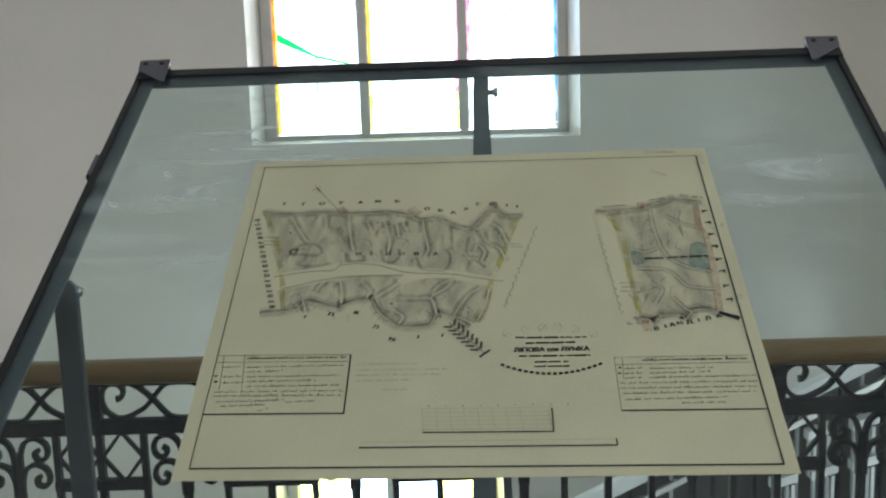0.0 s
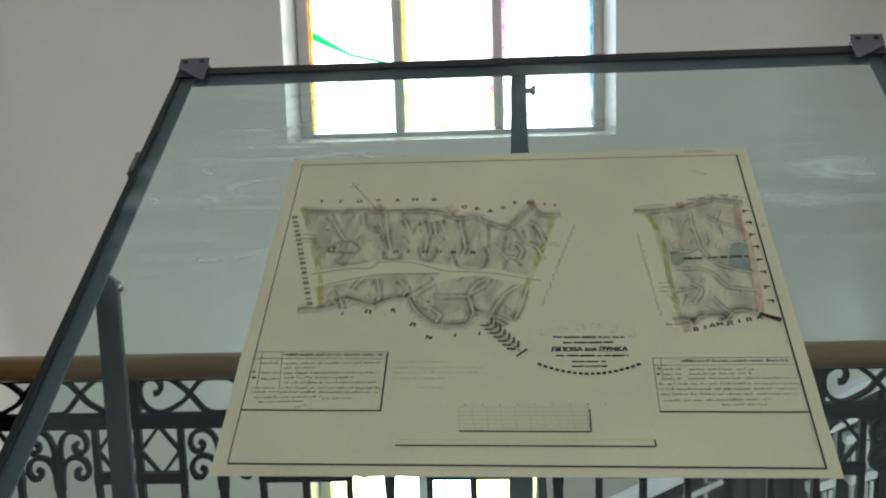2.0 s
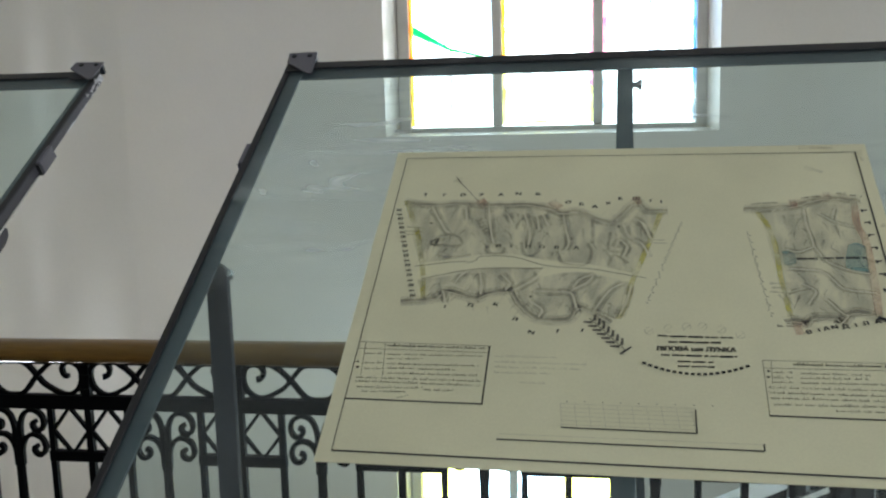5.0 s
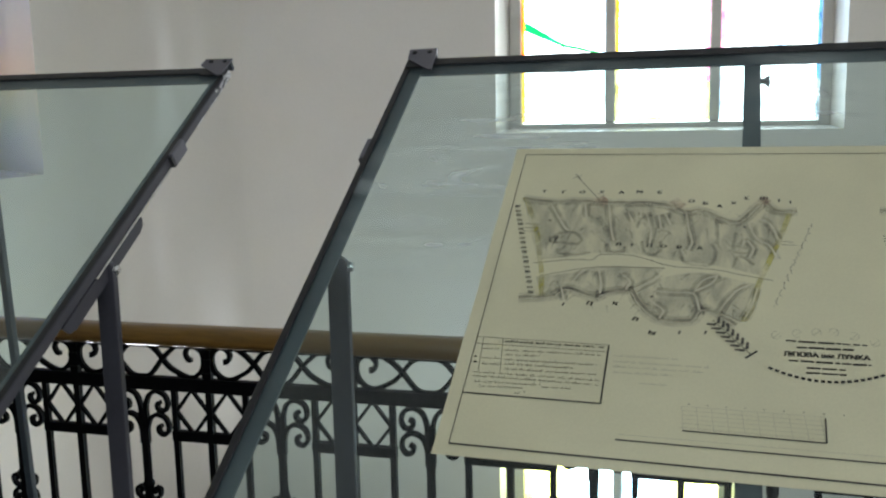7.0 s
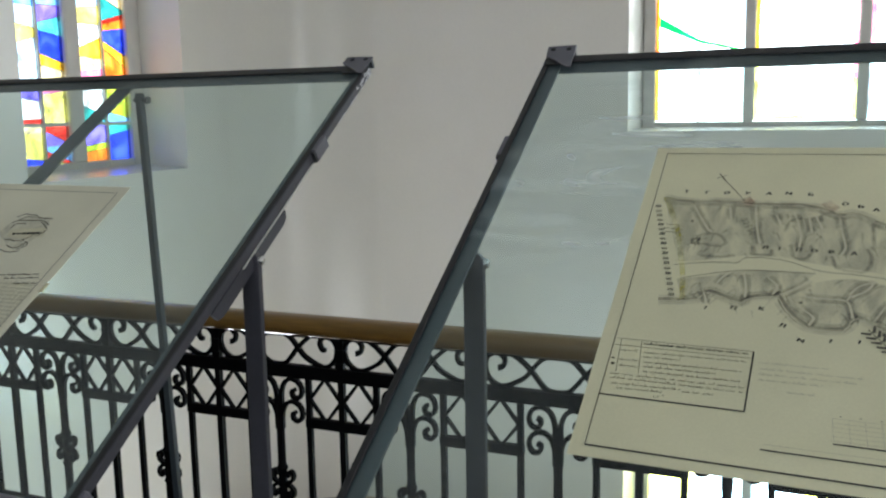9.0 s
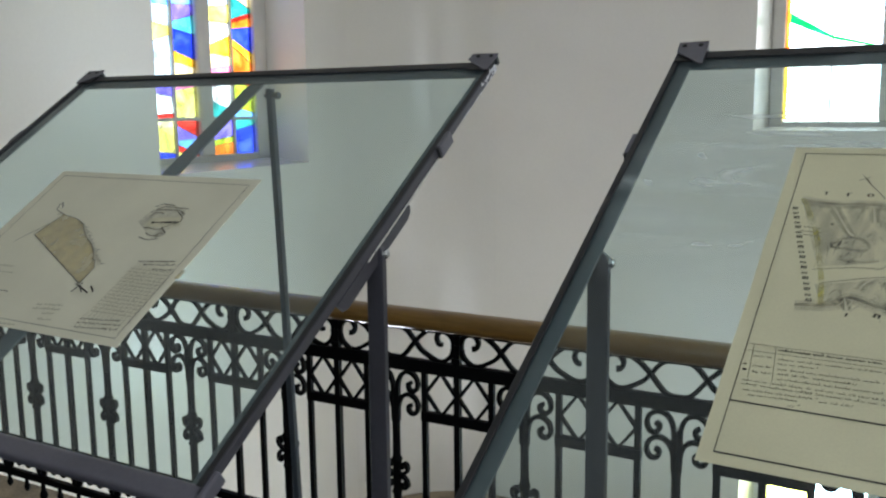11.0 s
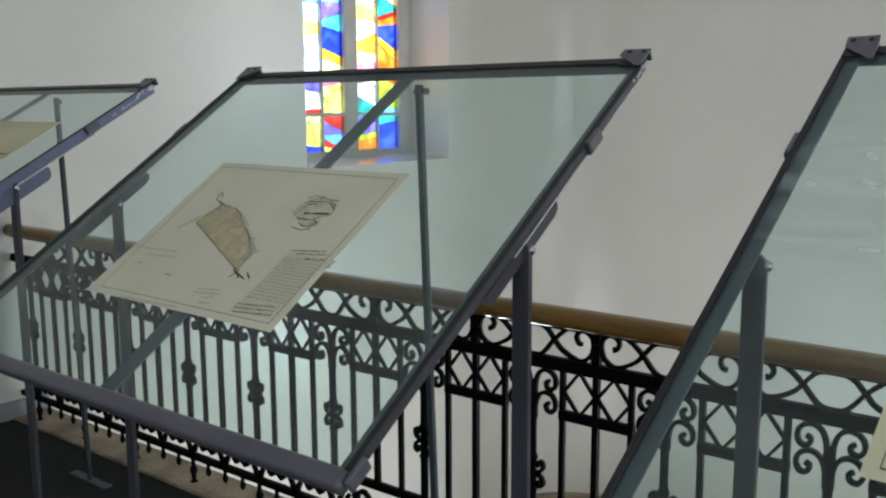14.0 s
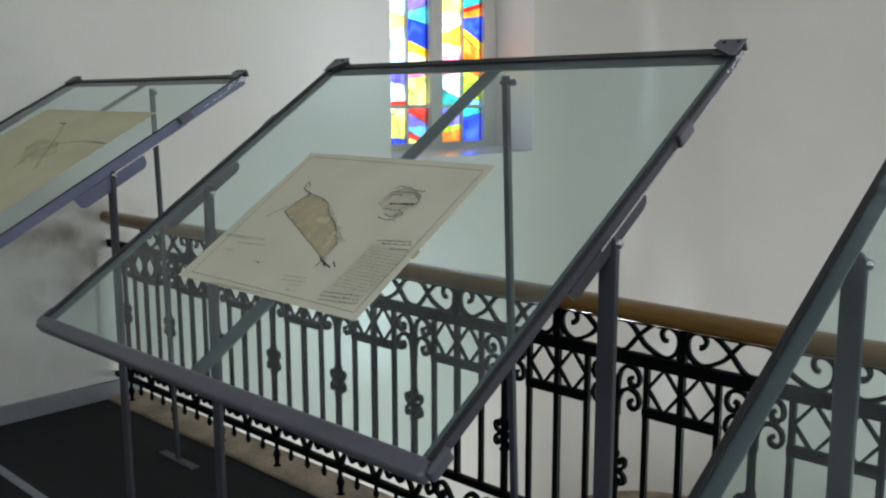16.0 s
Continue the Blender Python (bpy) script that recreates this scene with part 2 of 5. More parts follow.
def wash(name, colour, least, most, scale=30.0, stretch=(1, 1, 1)):
    """A cloudy water-colour wash that lets the paper show through."""
    m, n, l, b = nodes_of(name)
    b.inputs["Base Color"].default_value, b.inputs["Roughness"].default_value = (*colour, 1), 0.9
    co, mp, nz = n.new("ShaderNodeTexCoord"), n.new("ShaderNodeMapping"), n.new("ShaderNodeTexNoise")
    mp.inputs["Scale"].default_value = stretch
    l.new(co.outputs["Object"], mp.inputs[0])
    l.new(mp.outputs[0], nz.inputs[0])
    nz.inputs["Scale"].default_value, nz.inputs["Detail"].default_value, nz.inputs["Distortion"].default_value = scale, 5, 0.5
    mr = n.new("ShaderNodeMapRange")
    mr.inputs["From Min"].default_value, mr.inputs["From Max"].default_value = 0.36, 0.64
    mr.inputs["To Min"].default_value, mr.inputs["To Max"].default_value = least, most
    l.new(nz.outputs[0], mr.inputs["Value"])
    l.new(mr.outputs[0], b.inputs["Alpha"])
    return m


WASH_GREY = wash("grey_hill_wash", (0.24, 0.238, 0.222), 0.04, 0.34, 30, (1.5, 0.55, 1))
WASH_DARK = wash("dark_edge_wash", (0.11, 0.085, 0.080), 0.10, 0.38, 60)
WASH_SOFT = wash("soft_edge_wash", (0.17, 0.155, 0.145), 0.04, 0.21, 50)
WASH_YELLOW = wash("yellow_boundary_wash", (0.60, 0.55, 0.12), 0.05, 0.55, 40)
WASH_PINK = wash("pink_boundary_wash", (0.60, 0.30, 0.20), 0.1, 0.45, 50)
WASH_TEAL = wash("blue_green_wash", (0.20, 0.36, 0.33), 0.2, 0.55, 40)
WASH_OCHRE = wash("ochre_plot_wash", (0.60, 0.51, 0.28), 0.35, 0.65, 25)
WASH_GREEN = wash("green_plot_wash", (0.34, 0.42, 0.22), 0.02, 0.28, 14)
WASH_FOX = wash("foxed_paper_stain", (0.42, 0.30, 0.13), 0.02, 0.28, 30)
PALE = surface("bare_paper_line", (0.60, 0.57, 0.41), rough=0.85, var=0.06, scale=30)


# ---- mesh tools ----
def quad_box(bm, lo, hi, tf=None):
    """A box between two corners, through tf(point) where given."""
    vs = [bm.verts.new(tf((x, y, z)) if tf else (x, y, z)) for x in (lo[0], hi[0]) for y in (lo[1], hi[1]) for z in (lo[2], hi[2])]
    for f in ((0, 1, 3, 2), (4, 6, 7, 5), (0, 4, 5, 1), (2, 3, 7, 6), (0, 2, 6, 4), (1, 5, 7, 3)):
        bm.faces.new([vs[i] for i in f])


def bevel(bm, width, segments=2):
    bmesh.ops.bevel(bm, geom=bm.edges[:], offset=width, segments=segments, profile=0.6, affect="EDGES")


def finish(bm, name, smooth=False):
    bmesh.ops.recalc_face_normals(bm, faces=bm.faces[:])
    me = bpy.data.meshes.new(name)
    bm.to_mesh(me)
    bm.free()
    if smooth:
        me.shade_smooth()
        me.set_sharp_from_angle(angle=radians(40))
    return me


def part(name, shape, material, parent, label="", at=None, smooth=False):
    """Links a bmesh, or a mesh shared with other parts, as one object under its thing."""
    me = finish(shape, name, smooth) if isinstance(shape, bmesh.types.BMesh) else shape
    if not me.materials:
        me.materials.append(material)
    ob = new(name, me)
    ob.parent = parent
    if at is not None:
        ob.location = at
    return tagged(ob, label)


def thing(name, at, label, category, group="", rz=0.0):
    ob = new(name)
    ob.location, ob.rotation_euler = at, (0, 0, rz)
    ob.empty_display_size = 0.1
    return tagged(ob, label, category, group)


def structure(name, bm, material, label="", smooth=False):
    me = finish(bm, name, smooth)
    me.materials.append(material)
    return tagged(new(name, me), label, kind="structure")


def box_bm(lo, hi, r=0.0, segments=2, tf=None):
    bm = bmesh.new()
    quad_box(bm, lo, hi, tf)
    if r:
        bevel(bm, r, segments)
    return bm


def catmull(points, steps=5):
    """A smooth line through the points."""
    p = [Vector(q) for q in points]
    p = [2 * p[0] - p[1]] + p + [2 * p[-1] - p[-2]]
    out = []
    for a, b, c, d in zip(p, p[1:], p[2:], p[3:]):
        for i in range(steps):
            t = i / steps
            out.append(0.5 * (2 * b + (c - a) * t + (2 * a - 5 * b + 4 * c - d) * t * t + (3 * b - a - 3 * c + d) * t ** 3))
    return out + [p[-2]]


def ribbon(bm, pts, w, d, closed=False, taper=1.0):
    """A flat bar bent along points (x, z): w wide in its plane, d deep along y."""
    pts = [Vector(q) for q in pts]
    n = len(pts)
    rings = []
    for i, q in enumerate(pts):
        a, b = (pts[i - 1], pts[(i + 1) % n]) if closed else (pts[max(i - 1, 0)], pts[min(i + 1, n - 1)])
        t = (b - a).normalized()
        s = Vector((-t.y, t.x)) * w / 2 * (taper + (1 - taper) * min(1, i / 4))
        rings.append([bm.verts.new((q.x + e * s.x, y, q.y + e * s.y)) for e, y in ((1, -d / 2), (-1, -d / 2), (-1, d / 2), (1, d / 2))])
    for i in range(n if closed else n - 1):
        a, b = rings[i], rings[(i + 1) % n]
        for k in range(4):
            bm.faces.new((a[k], a[(k + 1) % 4], b[(k + 1) % 4], b[k]))
    if not closed:
        bm.faces.new(rings[0])
        bm.faces.new(rings[-1])


def lathe(bm, profile, sides=10, at=(0, 0)):
    """A turned piece: profile of (radius, z), closed at both ends."""
    rings = [[bm.verts.new((at[0] + r * math.cos(2 * math.pi * k / sides), at[1] + r * math.sin(2 * math.pi * k / sides), z)) for k in range(sides)] for r, z in profile]
    for a, b in zip(rings, rings[1:]):
        for k in range(sides):
            bm.faces.new((a[k], a[(k + 1) % sides], b[(k + 1) % sides], b[k]))
    bm.faces.new(rings[0])
    bm.faces.new(rings[-1])


def extrude_profile(bm, profile, a, b, side):
    """A closed profile of (across, up) swept straight from a to b; side is the across direction."""
    side = Vector(side)
    ends = [[bm.verts.new(Vector(q) + side * s + Vector((0, 0, u))) for s, u in profile] for q in (a, b)]
    n = len(profile)
    for k in range(n):
        bm.faces.new((ends[0][k], ends[0][(k + 1) % n], ends[1][(k + 1) % n], ends[1][k]))
    bm.faces.new(ends[0])
    bm.faces.new(ends[1])


def pierced_wall(name, us, vs, holes, at, thick=0.5):
    """A wall over u, v with openings (u0, u1, v0, v1, splay) cut through it; at(u, v, depth) places a point."""
    bm = bmesh.new()
    uu = sorted({*us, *[h[0] for h in holes], *[h[1] for h in holes]})
    vv = sorted({*vs, *[h[2] for h in holes], *[h[3] for h in holes]})
    for depth in (0.0, thick):
        cache = {}

        def vert(u, v):
            key = (u, v)
            if key not in cache:
                pu, pv = u, v
                for h in holes:
                    if depth and u in h[:2] and v in h[2:4]:
                        pu = u + h[4] * (1 if u == h[0] else -1)
                        pv = v + (h[5] if v == h[2] else -h[5])
                cache[key] = bm.verts.new(at(pu, pv, depth))
            return cache[key]

        for u0, u1 in zip(uu, uu[1:]):
            for v0, v1 in zip(vv, vv[1:]):
                if not any(h[0] <= u0 and u1 <= h[1] and h[2] <= v0 and v1 <= h[3] for h in holes):
                    bm.faces.new([vert(*q) for q in ((u0, v0), (u1, v0), (u1, v1), (u0, v1))])
        if depth == 0:
            front = cache
        else:
            for h in holes:
                c = [(h[0], h[2]), (h[1], h[2]), (h[1], h[3]), (h[0], h[3])]
                for p, q in zip(c, c[1:] + c[:1]):
                    bm.faces.new((front[p], front[q], cache[q], cache[p]))
    return structure(name, bm, PAINT, "cream gloss-painted plaster wall, lightly marked")

# ---- walls, floors, ceiling ----
far_holes = [(W1[0], W1[1], 1.412, 3.75, 0.14, 0.05), (W1[0], 0.42, -1.95, -0.15, 0.14, 0.05)]
pierced_wall("wall_north", (LEFT, RIGHT), (LOW, TOP), far_holes, lambda u, v, d: (u, FAR + d, v))
# The lower west opening is added, unseen, to let a fill lamp through.
pierced_wall("wall_west", (BACK, FAR), (LOW, TOP), [(W2[0], W2[1], 1.187, 3.7, 0.10, 0.06), (4.45, 5.95, -3.80, -2.18, 0.06, 0.05)], lambda u, v, d: (LEFT - d, u, v)).data.materials[0] = PAINT_SOILED
# All east and south openings are added out of view for the fill lamps.
pierced_wall("wall_east", (BACK, FAR), (LOW, TOP), [(-1.2, 1.6, 0.95, 3.4, 0.10, 0.06), (2.5, 4.7, -2.2, -0.4, 0.10, 0.06)], lambda u, v, d: (RIGHT + d, u, v))
pierced_wall("wall_south", (LEFT, RIGHT), (LOW, TOP), [(-1.5, 1.1, 1.0, 3.4, 0.10, 0.05)], lambda u, v, d: (u, BACK - d, v), 0.4)
structure("ceiling", box_bm((LEFT - 0.5, BACK - 0.5, TOP), (RIGHT + 0.5, FAR + 0.5, TOP + 0.25)), PLASTER, "plain white plaster ceiling")


def round_corner(name, cx, sx):
    """The hollow, rounded meeting of two walls."""
    bm, r, k = bmesh.new(), 1.02, 20
    arc = [(cx + sx * r * math.sin(math.pi / 2 * i / k) * 1.0, FAR + 0.004 - r + r * math.cos(math.pi / 2 * i / k)) for i in range(k + 1)]
    arc += [(cx + sx * (r + 0.02), FAR + 0.02)]
    rings = [[bm.verts.new((x, y, z)) for x, y in arc] for z in (LOW, TOP)]
    n = len(arc)
    for i in range(n):
        bm.faces.new((rings[0][i], rings[0][(i + 1) % n], rings[1][(i + 1) % n], rings[1][i]))
    bm.faces.new(rings[0])
    bm.faces.new(rings[1])
    return structure(name, bm, PAINT, "rounded corner of the cream-painted walls", smooth=True)


round_corner("wall_corner_west", LEFT - 0.004 + 1.02, -1)
round_corner("wall_corner_east", RIGHT + 0.004 - 1.02, 1)

structure("floor", box_bm((LEFT, BACK, -0.28), (RIGHT, 2.160, 0.0)), CARPET, "dark charcoal carpeted gallery floor")
structure("floor_edge", box_bm((LEFT, 2.160, -0.28), (RAIL_END + 0.06, 2.36, 0.012), 0.008), STONE, "worn tan stone kerb under the balustrade")
structure("floor_lower_hall", box_bm((LEFT, 2.36, LOW - 0.2), (RIGHT, FAR, LOW)), STONE, "stone floor of the lower hall")
# The opening here is added for the fill lamp under the gallery.
pierced_wall("wall_under_gallery", (LEFT, RIGHT), (LOW, -0.285), [(-3.8, -0.8, -3.6, -0.9, 0.0, 0.0)], lambda u, v, d: (u, 2.30 - d, v), 0.2)
structure("baseboard_west", box_bm((LEFT, BACK, 0.0), (LEFT + 0.022, 2.36, 0.095), 0.004), SKIRT, "low grey painted skirting")

structure("floor_trim", box_bm((LEFT + 0.25, 1.36, 0.0), (-2.6, 1.40, 0.006), 0.002, 1), SKIRT, "flat metal carpet trim strip")

# a lower flight crossing below the far wall: a sloping pale string, battens and a shade-coloured sheet under it
flight = thing("lower_stair", (0.0, 5.0, 0.0), "lower stair flight with a pale sloping string above a dark void", "stair")
string_z = lambda x: -0.945 + 0.49 * x


def sheared(lo, hi, dz0, dz1, r=0.0):
    """A bar that follows the slope of the flight between two x."""
    return box_bm((lo[0], lo[1], 0), (hi[0], hi[1], 1), r, 1, lambda q: (q[0], q[1], string_z(q[0]) + dz0 + (dz1 - dz0) * q[2]))


part("string", sheared((0.08, -0.05), (2.7, 0.02), -0.085, 0.0), WHITE_TRIM, flight, "pale painted stair string")
part("handrail", sheared((0.5, -0.09), (2.7, -0.05), -0.185, -0.150), EDGE, flight, "blue-grey metal handrail")
# Near-black sheet: the shaded void under the flight, put in as colour.
part("void_sheet", sheared((0.10, 0.03), (2.7, 0.08), -2.6, -0.05), VOID_SHADE, flight, "near-black sheet standing in for the shaded void under the flight")
for i in range(21):
    x = 0.16 + i * 0.119
    part("baluster", sheared((x, -0.03), (x + 0.018, -0.012), -1.6, -0.05), IRON if i % 3 else PALE_TRIM, flight)
for tier, (x0, z0, count, pitch) in enumerate(((1.985, -0.262, 4, 0.252), (1.79, -0.545, 5, 0.225), (1.90, -0.83, 4, 0.24))):
    for i in range(count):
        x, z = x0 + i * pitch, z0 + i * 0.048
        ledge = part("ledge", box_bm((x, -0.10, 0), (x + 0.145, -0.035, 1), 0, 1, lambda q: (q[0], q[1], z + 0.30 * (q[0] - x) + 0.05 * q[2])), WHITE_TRIM, flight, "white painted ledge")
        for k in range(4):
            part("batten", box_bm((x + 0.006 + k * 0.038, -0.09 + 0.02 * (k % 2), z - 0.215), (x + 0.026 + k * 0.038, -0.06, z + 0.01), 0.002, 1), WHITE_TRIM if k % 2 else PALE_TRIM, ledge)
structure("stair_landing", box_bm((LEFT, 5.2, -2.3), (0.05, FAR, -2.05)), STONE, "stone half landing below the windows")

# ---- plain bright sky outside the windows ----
def sky_backdrop(name, m, width, height, radiance):
    mt, n, l, p = nodes_of(name)
    n.remove(p)
    e = n.new("ShaderNodeEmission")
    e.inputs[0].default_value, e.inputs[1].default_value = (0.92, 1.0, 1.03, 1), radiance
    l.new(e.outputs[0], n["Material Output"].inputs[0])
    bm = bmesh.new()
    bm.faces.new([bm.verts.new((x * width / 2, y * height / 2, 0)) for x, y in ((-1, -1), (1, -1), (1, 1), (-1, 1))])
    ob = structure(name, bm, mt, "plain bright overcast sky outside the window")
    ob.matrix_world = m


sky_backdrop("backdrop_north", pose(-0.22, FAR + 0.75, 2.65, 90, 0, 0), 3.6, 3.0, 8.0)
sky_backdrop("backdrop_north_low", pose(-0.56, FAR + 0.75, -1.0, 90, 0, 0), 2.9, 2.6, 26.0)
sky_backdrop("backdrop_west", pose(LEFT - 0.9, 5.11, 2.5, 90, 0, 90), 2.8, 3.6, 5.0)

# ---- windows ----
def window(name, mats, at, u0, u1, v0, v1, lights, bars, transom, label):
    """A painted wooden window, its lights filled with strips of coloured glass cut on the slant. at(u, v, depth)."""
    w = tagged(new(name), label, "window", kind="structure")
    j, g0, g1 = 0.075, lights[0][0], lights[-1][1]
    for lo, hi in (((u0, v0), (g0, v1)), ((g1, v0), (u1, v1)), ((g0, v0), (g1, v0 + j)), ((g0, v1 - j), (g1, v1))):
        part("window_frame", box_bm((*lo, 0.0), (*hi, 0.07), 0.008, 1, lambda q: at(*q)), FRAME, w)
    for a, b in zip(lights, lights[1:]):
        part("mullion", box_bm((a[1], v0 + j, 0.0), (b[0], v1 - j, 0.075), 0.012, 1, lambda q: at(*q)), FRAME, w)
    for k, (a, b) in enumerate(lights):
        mid = a + (b - a) * 0.5
        edges = [a, a + 0.028, mid, b - 0.028, b] if len(mats[k]) == 4 else [a, mid, b]
        if bars:
            part("glazing_bar", box_bm((mid - 0.009, v0 + j, 0.018), (mid + 0.009, v1 - j, 0.05), 0.003, 1, lambda q: at(*q)), FRAME, w)
        if transom:
            part("glazing_bar", box_bm((a, transom - 0.012, 0.016), (b, transom + 0.012, 0.054), 0.003, 1, lambda q: at(*q)), FRAME, w)
        elif len(mats[k]) == 4 and k != 1:
            part("lead_strip", box_bm((mid - 0.004, v0 + j, 0.029), (mid + 0.004, v1 - j, 0.039), 0.001, 1, lambda q: at(*q)), LEAD, w)
        for s, (e0, e1) in enumerate(zip(edges, edges[1:])):
            strip = mats[k][s]
            for (zl0, zr0, _), (zl1, zr1, tint) in zip(strip, strip[1:]):
                bm = bmesh.new()
                q = [(e0, zl0), (e1, zr0), (e1, zr1), (e0, zl1)]
                if abs(zl1 - zl0) < 1e-4:
                    q = q[:3]
                elif abs(zr1 - zr0) < 1e-4:
                    q = [q[0], q[1], q[3]]
                ring = [[bm.verts.new(at(u, v, d)) for u, v in q] for d in (0.032, 0.036)]
                for i in range(len(q)):
                    bm.faces.new((ring[0][i], ring[0][(i + 1) % len(q)], ring[1][(i + 1) % len(q)], ring[1][i]))
                bm.faces.new(ring[0])
                bm.faces.new(ring[1])
                part("pane", bm, TINTS[tint], w)
                if zl1 < v1 - j - 0.01:
                    u = (e0, e1)
                    bm = bmesh.new()
                    quad_box(bm, (0, -0.0016, 0.030), (1, 0.0016, 0.038), lambda p: at(u[0] + (u[1] - u[0]) * p[0], zl1 + (zr1 - zl1) * p[0] + p[1], p[2]))
                    part("lead_strip", bm, LEAD, w)
    return w


def strip(v0, v1, *cuts):
    """Glass pieces from the bottom up: (height at one edge, height at the other, tint); the last one reaches the top."""
    return [(v0, v0, "")] + [(*c[:2], c[2]) for c in cuts[:-1]] + [(v1, v1, cuts[-1])]


B, T = 1.487, 3.62
far_glass = [
    [strip(B, T, (1.50, 1.50, "lemon"), (2.24, 2.10, "white"), (2.31, 2.122, "green"), "white"), strip(B, T, (1.495, 1.495, "milk"), (2.10, 2.03, "white"), (2.122, 2.042, "green"), "white")],
    [strip(B, T, (1.50, 1.52, "lemon"), (2.9, 3.0, "white"), "milk"), strip(B, T, (1.503, 1.497, "lemon"), (2.7, 2.9, "white"), "lemon")],
    [strip(B, T, (1.495, 1.50, "milk"), (2.06, 2.02, "white"), (2.9, 3.1, "white"), "milk"), strip(B, T, (1.50, 1.50, "white"), (2.02, 2.10, "white"), "milk")],
]
far_lights = ((-1.375, -0.688), (-0.605, 0.128), (0.212, 0.945))
rims = ((("yellow", "orange"), ("white", "milk")), (("lemon", "yellow"), ("lemon", "pink")), (("milk", "pink"), ("milk", "sky")))
for k, (near, away) in enumerate(rims):
    far_glass[k] = [strip(B, T, (1.9, 1.92, near[0]), near[1]), *far_glass[k], strip(B, T, (1.8, 1.78, away[0]), away[1])]
at_far = lambda u, v, d: (u, FAR + 0.23 + d, v)
window("window_1", far_glass, at_far, -1.47, 1.03, 1.40, 3.75, far_lights, False, None, "tall three-light window with bright stained glass")
B, T = -1.87, -0.24
low_glass = [
    [strip(B, T, (-1.5, -1.45, "lemon"), (-0.8, -0.7, "white"), "milk"), strip(B, T, (-1.4, -1.45, "milk"), (-0.9, -0.7, "milk"), "lemon")],
    [strip(B, T, (-1.45, -1.5, "milk"), (-0.8, -0.7, "milk"), "white"), strip(B, T, (-1.4, -1.35, "lemon"), (-0.7, -0.9, "white"), "milk")],
    [strip(B, T, (-1.4, -1.3, "lemon"), (-0.8, -0.7, "white"), "milk"), strip(B, T, (-1.3, -1.45, "cream"), "white")],
]
window("window_2", low_glass[:2], at_far, -1.47, 0.36, -1.95, -0.16, ((-1.375, -0.600), (-0.517, 0.275)), False, None, "lower stained-glass window on the stair")
B, T = 1.275, 3.55
side_glass = [
    [strip(B, T, (1.329, 1.306, "blue"), (1.492, 1.497, "lemon"), (1.553, 1.559, "cream"), (1.585, 1.596, "red"), (1.743, 1.711, "white"), (1.823, 1.785, "violet"), (2.083, 2.152, "milk"), (2.246, 2.208, "lemon"), (2.364, 2.354, "milk"), (2.6, 2.5, "sky"), (2.9, 2.8, "blue"), "yellow"),
     strip(B, T, (1.322, 1.262, "lemon"), (1.372, 1.288, "red"), (1.397, 1.407, "sky"), (1.513, 1.416, "violet"), (1.542, 1.548, "red"), (1.563, 1.569, "cream"), (1.753, 1.789, "lemon"), (1.794, 1.848, "pink"), (1.966, 1.923, "cream"), (2.048, 1.982, "yellow"), (2.202, 2.166, "blue"), (2.243, 2.307, "cyan"), (2.372, 2.381, "violet"), (2.6, 2.5, "sky"), (2.9, 3.0, "lemon"), "blue")],
    [strip(B, T, (1.342, 1.370, "orange"), (1.385, 1.415, "lime"), (1.528, 1.543, "violet"), (1.563, 1.574, "cyan"), (1.688, 1.609, "teal"), (1.791, 1.811, "white"), (1.928, 1.960, "pink"), (2.039, 2.021, "cream"), (2.098, 2.186, "yellow"), (2.276, 2.272, "white"), (2.386, 2.419, "lemon"), (2.6, 2.7, "milk"), (2.9, 2.8, "yellow"), "sky"),
     strip(B, T, (1.457, 1.498, "blue"), (1.547, 1.553, "teal"), (1.635, 1.589, "sky"), (1.839, 1.789, "lime"), (2.120, 1.970, "orange"), (2.172, 2.059, "yellow"), (2.233, 2.265, "blue"), (2.277, 2.336, "orange"), (2.303, 2.372, "red"), (2.5, 2.4, "teal"), (2.6, 2.5, "cream"), "blue")],
]
at_left = lambda u, v, d: (LEFT - 0.33 - d, u, v)
window("window_3", side_glass, at_left, 4.40, 5.825, 1.20, 3.7, ((4.590, 5.050), (5.190, 5.675)), True, 1.550, "stained-glass window in strong blue, yellow, orange and red")

# ---- balustrade ----
balustrade = thing("balustrade", (RAIL_X, RAIL_Y, 0.0), "black wrought-iron scrollwork balustrade with a rounded brown wooden handrail", "balustrade")
X0, X1 = LEFT + 0.004 - RAIL_X, RAIL_END - RAIL_X


def handrail_profile():
    h = []
    for i in range(20):
        a = 2 * math.pi * i / 20
        c, s = math.cos(a), math.sin(a)
        h.append((0.038 * math.copysign(abs(c) ** 0.75, c), 0.994 + 0.031 * math.copysign(abs(s) ** 0.8, s)))
    return h


bm = bmesh.new()
extrude_profile(bm, handrail_profile(), (X0, 0, 0), (X1 + 0.03, 0, 0), (0, 1, 0))
part("handrail", bm, OAK, balustrade, "rounded brown varnished wooden handrail", smooth=True)
for z0, z1, d, name in ((0.958, 0.971, 0.022, "top_bar"), (0.832, 0.871, 0.026, "middle_rail"), (0.262, 0.290, 0.024, "lower_rail"), (0.116, 0.144, 0.024, "bottom_rail")):
    part(name, box_bm((X0, -d / 2, z0), (X1, d / 2, z1), 0.002, 1), IRON, balustrade)

